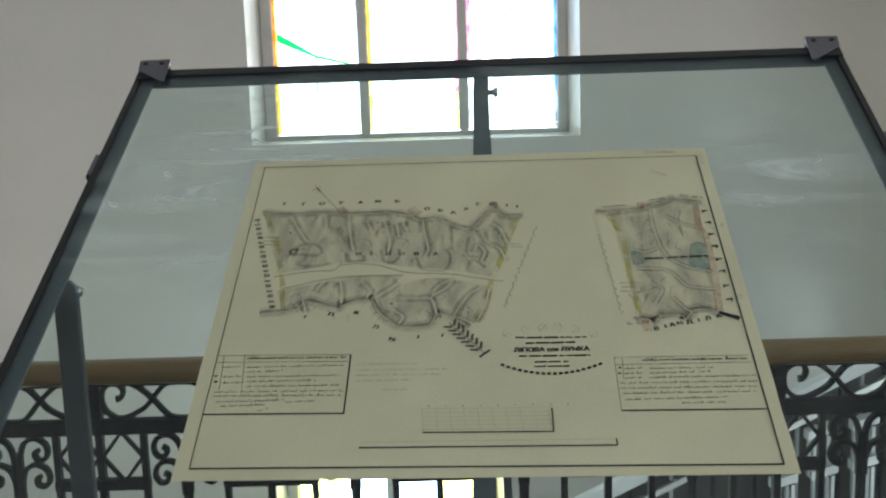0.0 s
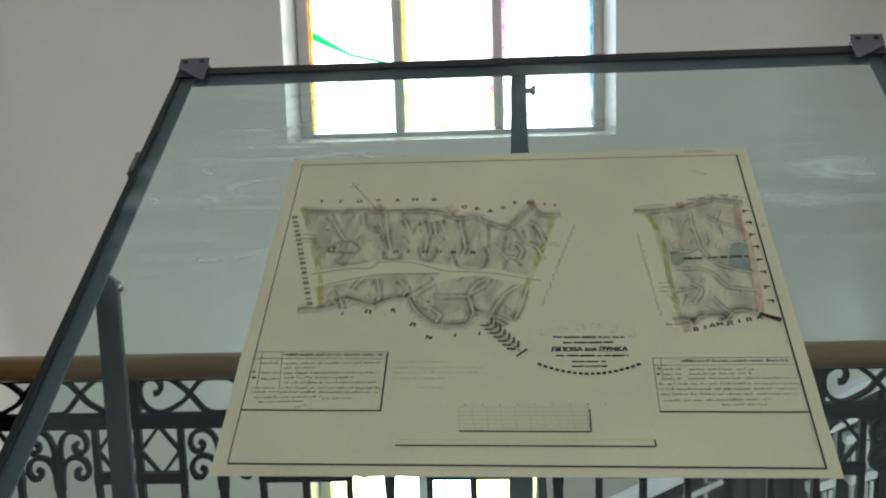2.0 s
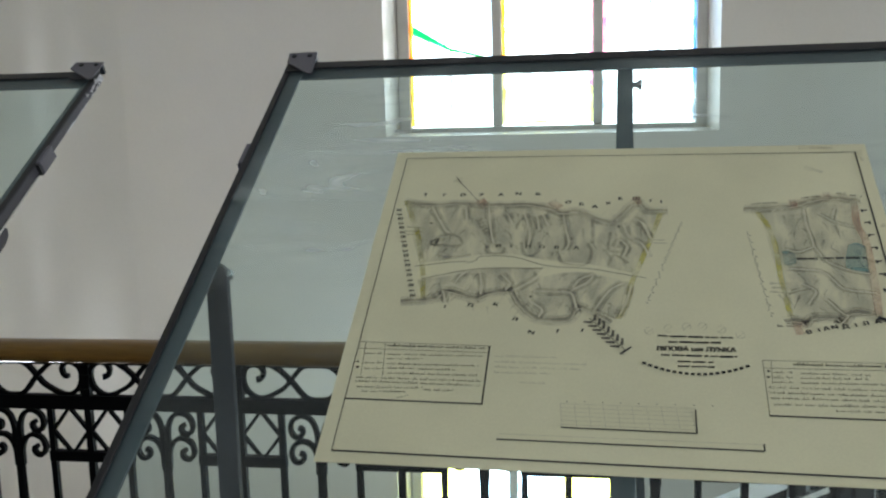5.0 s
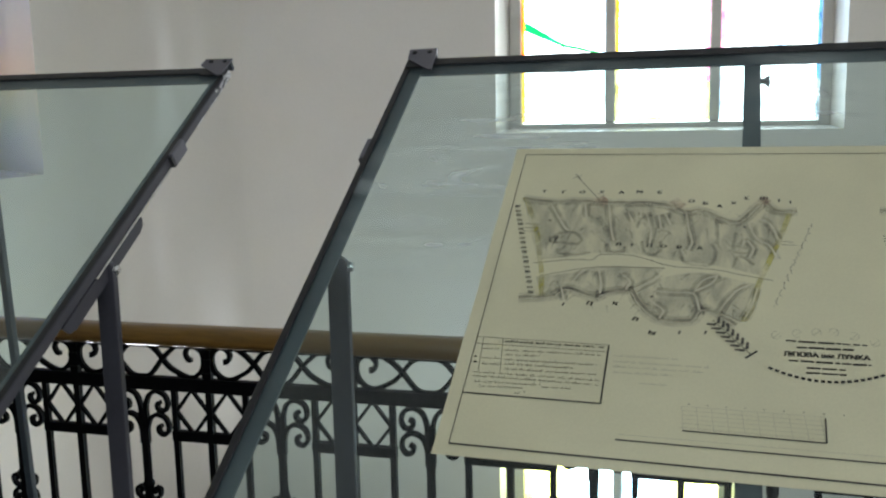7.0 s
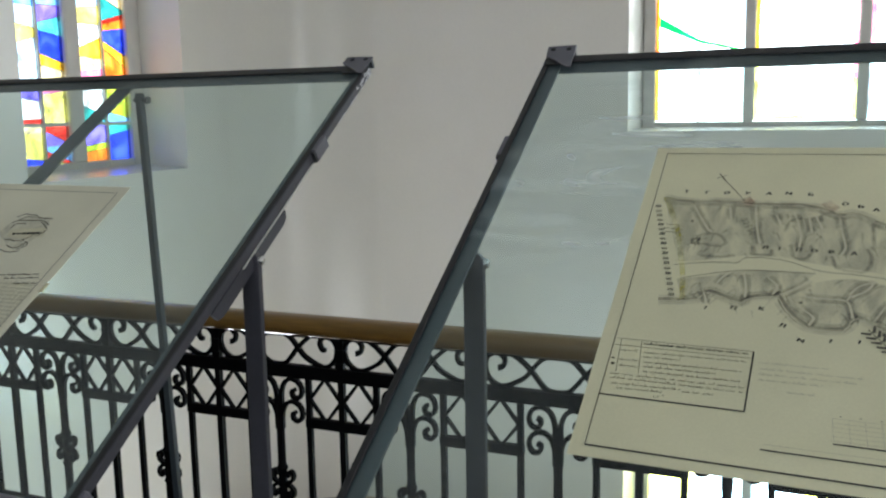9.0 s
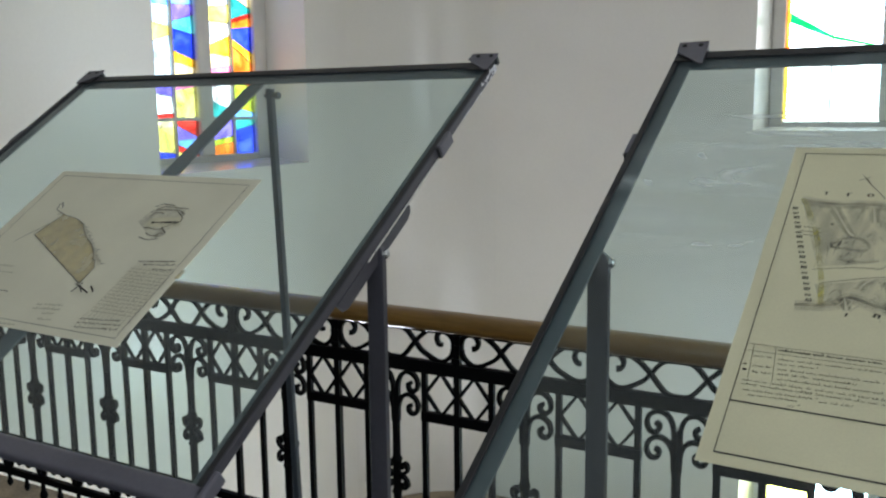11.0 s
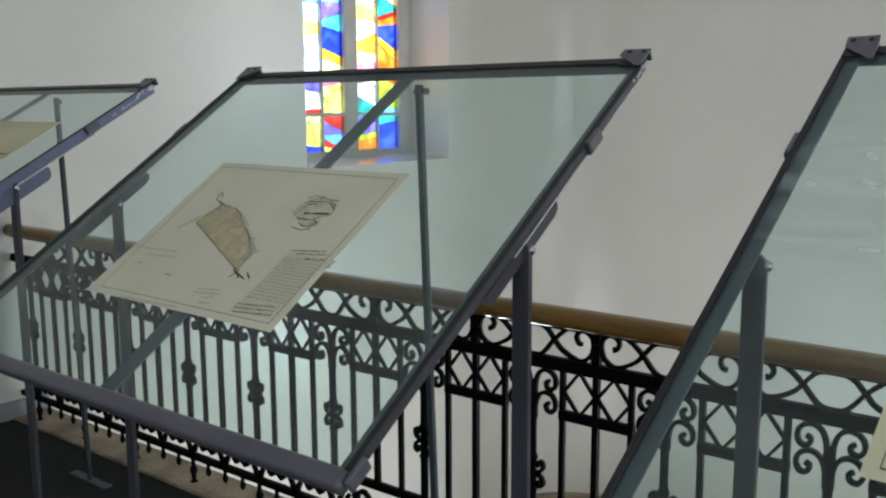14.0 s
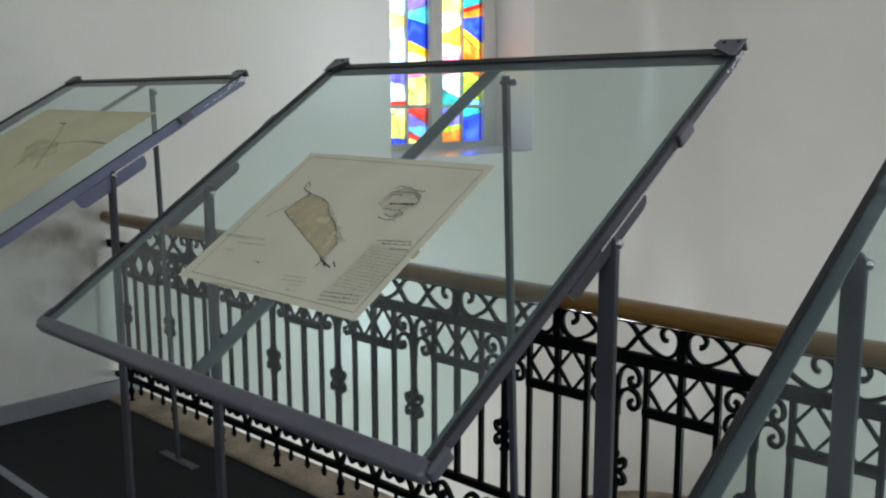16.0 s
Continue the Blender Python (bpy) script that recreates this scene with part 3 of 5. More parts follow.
thin = finish(box_bm((-0.0085, -0.0085, 0.288), (0.0085, 0.0085, 0.833), 0.0015, 1), "baluster")
bm = bmesh.new()
quad_box(bm, (-0.0092, -0.0092, 0.288), (0.0092, 0.0092, 0.833))
quad_box(bm, (-0.011, -0.011, 0.866), (0.011, 0.011, 0.958))
for z in (0.885, 0.925):
    quad_box(bm, (-0.014, -0.014, z - 0.006), (0.014, 0.014, z + 0.006))
centre = finish(bm, "baluster")
bm = bmesh.new()
lathe(bm, [(0.0135, 0.288), (0.0135, 0.43), (0.018, 0.44), (0.0135, 0.45), (0.0135, 0.53), (0.018, 0.538), (0.018, 0.546), (0.013, 0.555), (0.0125, 0.70), (0.009, 0.775)], 8)
stout = finish(bm, "baluster", True)

HOOK = [(0.006, -0.075), (0.009, -0.03), (0.022, 0.002), (0.047, 0.014), (0.072, 0.002), (0.080, -0.024), (0.068, -0.044), (0.050, -0.040), (0.047, -0.024), (0.058, -0.018)]
HALF = [(0.050, 0.918), (0.062, 0.920), (0.069, 0.937), (0.058, 0.951), (0.040, 0.954), (0.018, 0.940), (0.013, 0.914), (0.026, 0.886), (0.062, 0.871), (0.118, 0.894), (0.143, 0.918), (0.174, 0.948)]
FRIEZE = HALF + [(MODULE / 2, 0.957)] + [(MODULE - x, z) for x, z in reversed(HALF)]
DIP = [(0.092, 0.957), (0.115, 0.942), (0.143, 0.918), (0.182, 0.877), (MODULE / 2, 0.870)]
DIP += [(MODULE - x, z) for x, z in reversed(DIP[:-1])]


def bent(points, w, d, mirror=False, dz=0.0, steps=4, flip=False):
    bm = bmesh.new()
    pts = catmull([((-x if mirror else x), (-z if flip else z) + dz) for x, z in points], steps)
    ribbon(bm, pts, w, d, taper=1.35)
    return finish(bm, "scroll")


stretch_up = lambda pts: [(x, 0.868 + (z - 0.868) * 1.10) for x, z in pts]
frieze = [bent(stretch_up(FRIEZE), 0.0122, 0.013), bent(stretch_up(DIP), 0.0122, 0.013)]
hooks = [bent(HOOK, 0.0122, 0.014, m, dz) for m in (False, True) for dz in (0.812, 0.742)]
CURL = [(0.006, 0.0), (0.022, 0.004), (0.036, 0.016), (0.038, 0.034), (0.026, 0.040), (0.019, 0.030), (0.027, 0.024)]
clover = [bent(CURL, 0.0105, 0.015, m, 0.493, 3, f) for m in (False, True) for f in (False, True)]
ARCH = [(0.006, 0.142), (0.030, 0.190), (0.062, 0.232), (0.094, 0.226), (0.100, 0.192), (0.078, 0.172), (0.062, 0.190), (0.074, 0.204)]
arch = [bent(ARCH, 0.015, 0.015, m, 0, 3) for m in (False, True)]
bm = bmesh.new()
ribbon(bm, [(0.056, 0.836), (0.108, 0.77), (0.056, 0.704), (0.004, 0.77)], 0.0125, 0.011, True)
lozenge = finish(bm, "lozenge")
box_bar = finish(box_bm((-0.122, -0.011, 0.683), (0.122, 0.011, 0.713), 0.002, 1), "panel_bar")
bm = bmesh.new()
lathe(bm, [(0.009, 0.120), (0.009, 0.085), (0.015, 0.075), (0.017, 0.06), (0.012, 0.045), (0.010, 0.02), (0.019, 0.012)], 8)
foot = finish(bm, "foot", True)
bm = bmesh.new()
lathe(bm, [(0.008, 0.120), (0.008, 0.095), (0.012, 0.085), (0.012, 0.072), (0.004, 0.060)], 8)
pendant = finish(bm, "pendant", True)

k0, k1 = math.ceil((X0 - 0.02) / MODULE), math.floor(X1 / MODULE)
for k in range(k0 - 1, k1 + 1):
    x = k * MODULE
    inside = lambda a, b: x + a > X0 + 0.004 and x + b < X1 - 0.004
    for dx, me in ((0, centre), (-0.112, thin), (0.112, thin), (MODULE / 2, stout)):
        if inside(dx, dx):
            part("baluster", me, IRON, balustrade, at=(x + dx, 0, 0))
    for dx in (0, 0.112, -0.112, MODULE / 2):
        if inside(dx, dx):
            big = dx == MODULE / 2
            part("foot" if big else "pendant", foot if big else pendant, IRON, balustrade, at=(x + dx, 0, 0))
    if inside(0, MODULE):
        part("scroll", frieze[0], IRON, balustrade, at=(x, 0.002, 0))
        part("scroll", frieze[1], IRON, balustrade, at=(x, -0.002, 0))
    if inside(-0.12, 0.12):
        part("panel_bar", box_bar, IRON, balustrade, at=(x, 0, 0))
        part("lozenge", lozenge, IRON, balustrade, at=(x, 0, 0))
        part("lozenge", lozenge, IRON, balustrade, at=(x - 0.112, 0, 0))
    h = MODULE / 2
    for n, me in enumerate(hooks):
        if inside(h, h + 0.08 if n < 2 else h):
            part("scroll", me, IRON, balustrade, at=(x + h, 0, 0))
    if inside(h, h):
        for me in clover:
            part("clover_scroll", me, IRON, balustrade, at=(x + h, 0, 0))
    for dx in (0, h):
        for n, me in enumerate(arch):
            if inside(dx, dx + 0.08):
                part("scroll", me, IRON, balustrade, at=(x + dx, 0, 0))

newel = thing("newel_post", (RAIL_END + 0.03, RAIL_Y, 0.0), "black iron newel post at the head of the stair", "newel post")
bm = bmesh.new()
lathe(bm, [(0.045, 0.012), (0.045, 0.06), (0.026, 0.09), (0.022, 0.5), (0.026, 0.9), (0.036, 0.955)], 12)
part("shaft", bm, IRON, newel, smooth=True)

# ---- map stands ----
DEEP = (0.012, 0.012, 0.026)                          # how far each side rail reaches below the glass
BACK_POST = (0.004, 0.023, 0.034)                      # where each back post stands beside the middle
BAR = (0.016, 0.026, 0.026)                            # half width of the bar under each glass


def stand(k, label, glass, pivot, inset, outer):
    """A tilted sheet of glass in a steel angle frame on two side posts and a thin back post."""
    x, y, z, yaw, tilt = STANDS[k]
    base = Vector((x + PANE_W / 2, y - 0.5, 0.0))
    s = thing("map_stand", base, label, "display stand", "map stands along the balustrade")
    m = Matrix.Translation(-base) @ pose(x, y, z, 0, 0, yaw) @ pose(0, 0, 0, tilt)
    W, H = PANE_W, PANE_H
    tf = lambda q: m @ Vector((q[0], -q[1], q[2]))      # u along the top edge, v down the slope, n out of the glass

    def bit(name, lo, hi, mat, r=0.0, parent=s, label=""):
        return part(name, box_bm(lo, hi, r, 1, tf), mat, parent, label)

    # glass, lying inside the frame
    pane = box_bm((-0.015, 0.004, 0.0), (W + 0.015, H - 0.030, 0.006))
    for v in pane.verts:
        v.co.y = -v.co.y
    g = part("glass_pane", pane, glass, s, "clear greenish sheet glass")
    g.matrix_basis = m
    g.data.materials.append(GLASS_BODY)
    for f in g.data.polygons:
        f.material_index = 0 if f.center.z > 0.005 else 1
    g.visible_shadow = False
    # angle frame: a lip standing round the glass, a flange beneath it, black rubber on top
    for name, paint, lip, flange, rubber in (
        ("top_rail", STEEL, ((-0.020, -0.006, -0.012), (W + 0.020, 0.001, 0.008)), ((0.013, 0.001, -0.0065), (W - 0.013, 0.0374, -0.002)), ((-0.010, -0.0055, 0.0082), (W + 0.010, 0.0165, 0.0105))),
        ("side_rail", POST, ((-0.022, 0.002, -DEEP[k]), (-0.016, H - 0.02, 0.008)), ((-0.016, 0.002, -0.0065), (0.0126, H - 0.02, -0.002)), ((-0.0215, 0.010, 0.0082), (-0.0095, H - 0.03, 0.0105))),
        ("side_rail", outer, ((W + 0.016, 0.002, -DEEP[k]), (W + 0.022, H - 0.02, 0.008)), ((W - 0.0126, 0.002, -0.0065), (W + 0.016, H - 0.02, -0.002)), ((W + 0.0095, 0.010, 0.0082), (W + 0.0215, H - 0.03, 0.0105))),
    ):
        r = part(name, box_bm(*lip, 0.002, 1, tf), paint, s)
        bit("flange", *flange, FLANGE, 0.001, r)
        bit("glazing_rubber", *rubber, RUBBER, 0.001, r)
    bit("edge_strip", (W + 0.012, 0.25 * H, -DEEP[k] - 0.005), (W + 0.0225, H * 0.54, -DEEP[k] - 0.0002), EDGE)
    bit("edge_strip", (-0.020, 0.25 * H, -DEEP[k] - 0.003), (-0.012, H * 0.54, -DEEP[k] - 0.0002), EDGE)
    # worn corner of the outer face, bare metal showing in flakes
    chips = random.Random(k + 5)
    for i in range(46):
        v = 0.004 + 0.20 * chips.random() ** 2.6
        n, d, e = chips.uniform(-0.0115, 0.003), chips.uniform(0.002, 0.009), chips.uniform(0.002, 0.009)
        if v > 0.08:
            n, e = -0.0118, min(e, 0.004)
        bm = bmesh.new()
        ring = [bm.verts.new(tf((W + 0.0225, v + d * chips.uniform(0.7, 1.2) * math.cos(a), n + e * chips.uniform(0.6, 1.2) * (1 + math.sin(a)) / 2))) for a in [j * math.pi / 3.5 for j in range(7)]]
        back = [bm.verts.new(q.co - (tf((0.0008, 0, 0)) - tf((0, 0, 0)))) for q in ring]
        bm.faces.new(ring)
        for j in range(7):
            bm.faces.new((ring[j], back[j], back[(j + 1) % 7], ring[(j + 1) % 7]))
        part("paint_chip", bm, CHIP, s)
    bm = box_bm((-0.026, H - 0.036, -0.020), (W + 0.020, H + 0.002, 0.010), 0.011, 3, tf)
    b = part("bottom_rail", bm, LILAC, s, "rounded purple-grey bottom bar", smooth=True)
    # a short square sleeve closes each end of the bar
    for u in (-0.034, W + 0.0225):
        bit("end_clip", (u, H - 0.062, -0.016), (u + 0.012, H - 0.010, 0.010), LILAC, 0.003, b)
    # corner plates with their bolts
    for sgn, u in ((1, -0.0225), (-1, W + 0.0235)):
        bm = bmesh.new()
        if k == 0:
            shape = [(0, -0.030), (0.061, -0.032), (0.064, -0.012), (0.067, 0.047), (0.060, 0.047), (0.004, 0.004)]
        else:
            shape = [(0, -0.028), (0.066, -0.030), (0.069, -0.005), (0.012, 0.038), (0.004, 0.037), (0, -0.010)]
        rings = [[bm.verts.new(tf((u + sgn * a, v, n))) for a, v in shape] for n in (0.0155, 0.0185)]
        for i in range(len(shape)):
            bm.faces.new((rings[0][i], rings[0][(i + 1) % 6], rings[1][(i + 1) % 6], rings[1][i]))
        bm.faces.new(rings[0])
        bm.faces.new(rings[1])
        c = part("corner_plate", bm, LILAC, s, "grey steel corner plate")
        part("plate_edge", box_bm((u + sgn * 0.004, -0.0285, -0.008), (u + sgn * 0.058, -0.0205, 0.0155), 0, 1, tf), STEEL, c)
        part("packing", box_bm((u + sgn * 0.003, -0.006, 0.0107), (u + sgn * 0.060, 0.030, 0.0135), 0, 1, tf), RUBBER, c)
        for du in (0.014, 0.048):
            bm = bmesh.new()
            lathe(bm, [(0.0055, 0.0), (0.0055, 0.002), (0.003, 0.0035)], 8)
            for v in bm.verts:
                v.co = tf((u + sgn * du + v.co.x, -0.017 + v.co.y, 0.0185 + v.co.z))
            part("bolt", bm, RUBBER, c)
    # side brackets, clips, posts
    for sgn, u in ((-1, -0.022), (1, W + 0.022)):
        pv = pivot * H
        br = bmesh.new()
        shape = [(pv - 0.130, -0.016), (pv - 0.136, -0.026), (pv - 0.130, -0.038), (pv - 0.114, -0.044), (pv + 0.135, -0.044), (pv + 0.150, -0.038), (pv + 0.158, -0.016)]
        count = len(shape)
        rings = [[br.verts.new(tf((u + sgn * e, v, n))) for v, n in [(q[0], q[1] * (1 + 0.7 * (k == 2))) for q in shape]] for e in (-0.009, -0.003)]
        for i in range(count):
            br.faces.new((rings[0][i], rings[0][(i + 1) % count], rings[1][(i + 1) % count], rings[1][i]))
        br.faces.new(rings[0])
        br.faces.new(rings[1])
        part("bracket", br, outer if sgn > 0 else STEEL, s, "flat steel pivot bracket")
        c0, c1 = (u - 0.003, u + 0.008) if sgn > 0 else (u - 0.008, u + 0.003)
        clip = part("glass_clip", box_bm((c0, 0.222 * H, -0.018), (c1, 0.268 * H, 0.011), 0.002, 1, tf), LILAC, s)
        bit("clip_gap", (c0, 0.2682 * H, -0.016), (c1 - 0.001, 0.273 * H, 0.008), RUBBER, 0, clip)
        top = tf((u - sgn * inset, pv, -0.032))
        a, c = 0.019, top
        # flat bar with a rounded head
        bm = bmesh.new()
        head = [(-a, 0.006), (a, 0.006)] + [(a * math.cos(t), c.z + a * math.sin(t)) for t in [math.pi * j / 12 for j in range(13)]]
        sides = [[bm.verts.new((c.x + x, c.y + y, z)) for x, z in head] for y in (-0.007, 0.007)]
        for j in range(len(head)):
            bm.faces.new((sides[0][j], sides[0][(j + 1) % len(head)], sides[1][(j + 1) % len(head)], sides[1][j]))
        bm.faces.new(sides[0])
        bm.faces.new(sides[1])
        bmesh.ops.recalc_face_normals(bm, faces=bm.faces)
        bevel(bm, 0.0015, 1)
        p = part("post", bm, POST, s, "flat grey steel post")
        part("foot_plate", box_bm((c.x - 0.14, c.y - 0.022, 0.0), (c.x + 0.14, c.y + 0.022, 0.006), 0.001, 1), LILAC, p)
        for side in (-1, 1):
            bm = bmesh.new()
            lathe(bm, [(0.009, 0.0), (0.009, 0.005), (0.005, 0.009)], 8)
            for v in bm.verts:
                v.co = Vector((c.x + side * (a + v.co.z), c.y + v.co.x, c.z + v.co.y))
            part("bolt", bm, BOLT, p)
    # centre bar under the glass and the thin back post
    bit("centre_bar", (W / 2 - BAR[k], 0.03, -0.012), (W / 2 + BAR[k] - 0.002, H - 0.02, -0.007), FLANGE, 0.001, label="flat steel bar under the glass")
    c = tf((W / 2 + BACK_POST[k], 0.045, -0.05))
    lean = lambda q: (q[0] + 0.062 * (1 - q[2] / c.z), q[1], q[2])
    p = part("back_post", box_bm((c.x - 0.009, c.y + 0.005, 0.006), (c.x + 0.009, c.y + 0.023, c.z + 0.03), 0.003, 2, lean), STEEL, s, "thin grey steel back post, leaning a little")
    part("foot_plate", box_bm((c.x - 0.078, c.y - 0.005, 0.0), (c.x + 0.202, c.y + 0.036, 0.006), 0.001, 1), LILAC, p)
    bm = bmesh.new()
    lathe(bm, [(0.006, -0.018), (0.006, 0.020), (0.010, 0.021), (0.010, 0.028)], 8)
    for v in bm.verts:
        v.co = Vector((c.x + v.co.z, c.y + 0.014 + v.co.x, c.z + 0.012 + v.co.y))
    part("wing_bolt", bm, STEEL, p)
    return s, pose(x, y, z, 0, 0, yaw) @ pose(0, 0, 0, tilt)


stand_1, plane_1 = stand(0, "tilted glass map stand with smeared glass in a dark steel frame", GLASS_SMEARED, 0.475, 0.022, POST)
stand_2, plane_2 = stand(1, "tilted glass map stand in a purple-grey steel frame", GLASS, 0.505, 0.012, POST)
stand_3, plane_3 = stand(2, "tilted glass map stand beside the end wall", GLASS, 0.535, 0.012, BLUE_SHEEN)


# ---- the maps lying on the glass ----
def sheet(name, plane, u0, v0, w, h, turn, skew, material, label):
    """A thin paper sheet on the glass: an Empty in the paper's own plane, x along its top edge, y down it as minus."""
    s = new(name)
    s.matrix_world = plane @ pose(u0, -v0, 0.0072, 0, 0, turn)
    s.empty_display_size = 0.05
    tagged(s, label, "map", "maps on the stands")
    bm = bmesh.new()
    nx, ny = 16, 14
    top = [[bm.verts.new((w * i / nx + skew * j / ny + (random.uniform(-1, 1) * 0.0007 if j in (0, ny) or i in (0, nx) else 0), -h * j / ny, 0.0006)) for i in range(nx + 1)] for j in range(ny + 1)]
    low = [[bm.verts.new((v.co.x, v.co.y, 0.0)) for v in row] for row in top]
    for grid in (top, low):
        for j in range(ny):
            for i in range(nx):
                bm.faces.new((grid[j][i], grid[j][i + 1], grid[j + 1][i + 1], grid[j + 1][i]))
    loop = [(0, i) for i in range(nx)] + [(j, nx) for j in range(ny)] + [(ny, nx - i) for i in range(nx)] + [(ny - j, 0) for j in range(ny)]
    for (j, i), (jj, ii) in zip(loop, loop[1:] + loop[:1]):
        bm.faces.new((top[j][i], top[jj][ii], low[jj][ii], low[j][i]))
    part("paper", bm, material, s)
    return s
map_1 = sheet("map_sheet", plane_1, 0.2708, 0.2990, 0.786, 0.644, 0.25, 0.0, PAPER, "cream hand-drawn estate map with two shaded plots in black ink")
map_2 = sheet("map_sheet", plane_2, 0.3254, 0.4415, 0.659, 0.500, -0.47, 0.0, PAPER_PALE, "pale hand-drawn map of one ochre plot")
map_3 = sheet("map_sheet", plane_3, 0.216, 0.268, 0.945, 0.78, -0.9, 0.0, PAPER, "cream hand-drawn map with faded green and brown washes")

Z_WASH, Z_DARK, Z_LINE, Z_PALE, Z_INK = 0.0009, 0.0011, 0.0013, 0.0015, 0.0017
FONT_CURVE = bpy.data.curves.new("lettering", "FONT")


def lettering(s, body, u, v, size, material, turn=0.0, wide=1.0):
    """Letters of Blender's own font, flat on the sheet, centred on u, v."""
    FONT_CURVE.body, FONT_CURVE.align_x, FONT_CURVE.align_y, FONT_CURVE.size, FONT_CURVE.offset = body, "CENTER", "CENTER", 1.0, 0.0
    tmp = bpy.data.objects.new("lettering", FONT_CURVE)
    scene.collection.objects.link(tmp)
    bpy.context.view_layer.update()
    me = bpy.data.meshes.new_from_object(tmp.evaluated_get(bpy.context.evaluated_depsgraph_get()))
    bpy.data.objects.remove(tmp)
    me.transform(pose(u, -v, Z_INK, 0, 0, turn) @ Matrix.Diagonal((size * wide, size, 1, 1)))
    me.materials.clear()
    bold = bmesh.new()
    for du in (-0.0007, 0.0007):
        bold.from_mesh(me)
        bold.verts.ensure_lookup_table()
        for vert in bold.verts[-len(me.vertices):]:
            vert.co += Vector((du, 0, du * 0.1))
    part("lettering", bold, material, s)


def drawn(s, name, lines, w, z, material):
    """Ink strokes: each one a part, or one joined part where they are many and small."""
    if len(lines) > 8:
        bm = bmesh.new()
        for pts in lines:
            stroke(bm, pts, w, z)
        return tagged(part(name, bm, material, s), kind="stuff")
    for pts in lines:
        bm = bmesh.new()
        stroke(bm, pts, w, z)
        part(name, bm, material, s)


def wobble(pts, amount, steps=5):
    return [(p.x + random.uniform(-amount, amount), p.y + random.uniform(-amount, amount)) for p in catmull(pts, steps)]


def bars(s, rows, material, height=0.0022):
    """Rows of illegible handwriting as short plain bars: (u0, u1, v, slope)."""
    bm = bmesh.new()
    for u0, u1, v, slope in rows:
        u = u0
        while u < u1:
            e = min(u1, u + random.uniform(0.005, 0.022))
            stroke(bm, [(u, v + slope * (u - u0) + random.uniform(-0.0004, 0.0004)), (e, v + slope * (e - u0))], height * random.uniform(0.6, 1.0), Z_INK)
            u = e + random.uniform(0.001, 0.0035)
    return tagged(part("text_line", bm, material, s), kind="stuff")


def handwriting(s, rows, material, tall, thin):
    """Fine illegible script as rows of short upright bars along a base bar: (u0, u1, v, slope)."""
    bm = bmesh.new()
    for u0, u1, v, slope in rows:
        u = u0
        while u < u1:
            e = min(u1, u + random.uniform(0.006, 0.024))
            base = v + slope * (u - u0) + tall * 0.35
            stroke(bm, [(u, base), (e, base + slope * (e - u))], thin * random.uniform(0.6, 1.1), Z_INK)
            q = u
            while q < e:
                up = tall * random.choice((0.45, 0.5, 0.55, 0.6, 1.0))
                stroke(bm, [(q, base), (q + up * 0.35, base - up)], thin * random.uniform(0.7, 1.3), Z_INK)
                q += random.uniform(0.0013, 0.0030)
            u = e + random.uniform(0.002, 0.005)
    return tagged(part("text_line", bm, material, s), kind="stuff")


def between(s, name, a, b, material, z=Z_WASH, n=24, m=6):
    """A washed area between two drawn lines."""
    def along(line, t):
        f = t * (len(line) - 1)
        i = min(int(f), len(line) - 2)
        return Vector(line[i]).lerp(Vector(line[i + 1]), f - i)
    a, b = catmull(a, 4), catmull(b, 4)
    bm = bmesh.new()
    grid = []
    for j in range(m + 1):
        row = []
        for i in range(n + 1):
            q = along(a, i / n).lerp(along(b, i / n), j / m)
            row.append(bm.verts.new((q.x, -q.y, z)))
        grid.append(row)
    for j in range(m):
        for i in range(n):
            bm.faces.new((grid[j][i], grid[j][i + 1], grid[j + 1][i + 1], grid[j + 1][i]))
    return part(name, bm, material, s)


# -- first map: border, tables, scale bar
s = map_1
drawn(s, "border_line", [[(0.0199, 0.0174), (0.7678, 0.0218)], [(0.0199, 0.0174), (0.0204, 0.6265)]], 0.0012, Z_INK, INK)
drawn(s, "border_line", [[(0.7678, 0.0218), (0.7685, 0.6312)], [(0.0204, 0.6265), (0.7685, 0.6312)]], 0.0024, Z_INK, INK)
drawn(s, "table_frame", [[(0.0184, 0.441), (0.2114, 0.4438)], [(0.0184, 0.4533), (0.2109, 0.456)], [(0.0301, 0.4423), (0.0344, 0.5013)], [(0.0595, 0.4421), (0.0662, 0.502)]], 0.0007, Z_INK, FADED)
drawn(s, "table_frame", [[(0.2122, 0.4438), (0.2118, 0.5452)], [(0.0194, 0.5424), (0.2124, 0.5443)]], 0.0022, Z_INK, INK)
drawn(s, "table_frame", [[(0.58, 0.4581), (0.7627, 0.4587)], [(0.5809, 0.471), (0.764, 0.4706)], [(0.58, 0.4581), (0.5795, 0.5471)], [(0.5907, 0.4594), (0.5885, 0.4964)]], 0.0007, Z_INK, FADED)
drawn(s, "table_frame", [[(0.5795, 0.5471), (0.7666, 0.5482)]], 0.0022, Z_INK, INK)
handwriting(s, [(0.0635, 0.2052, 0.4463, 0.0106), (0.6180, 0.7617, 0.4631, 0.0035)], INK, 0.0046, 0.0009)
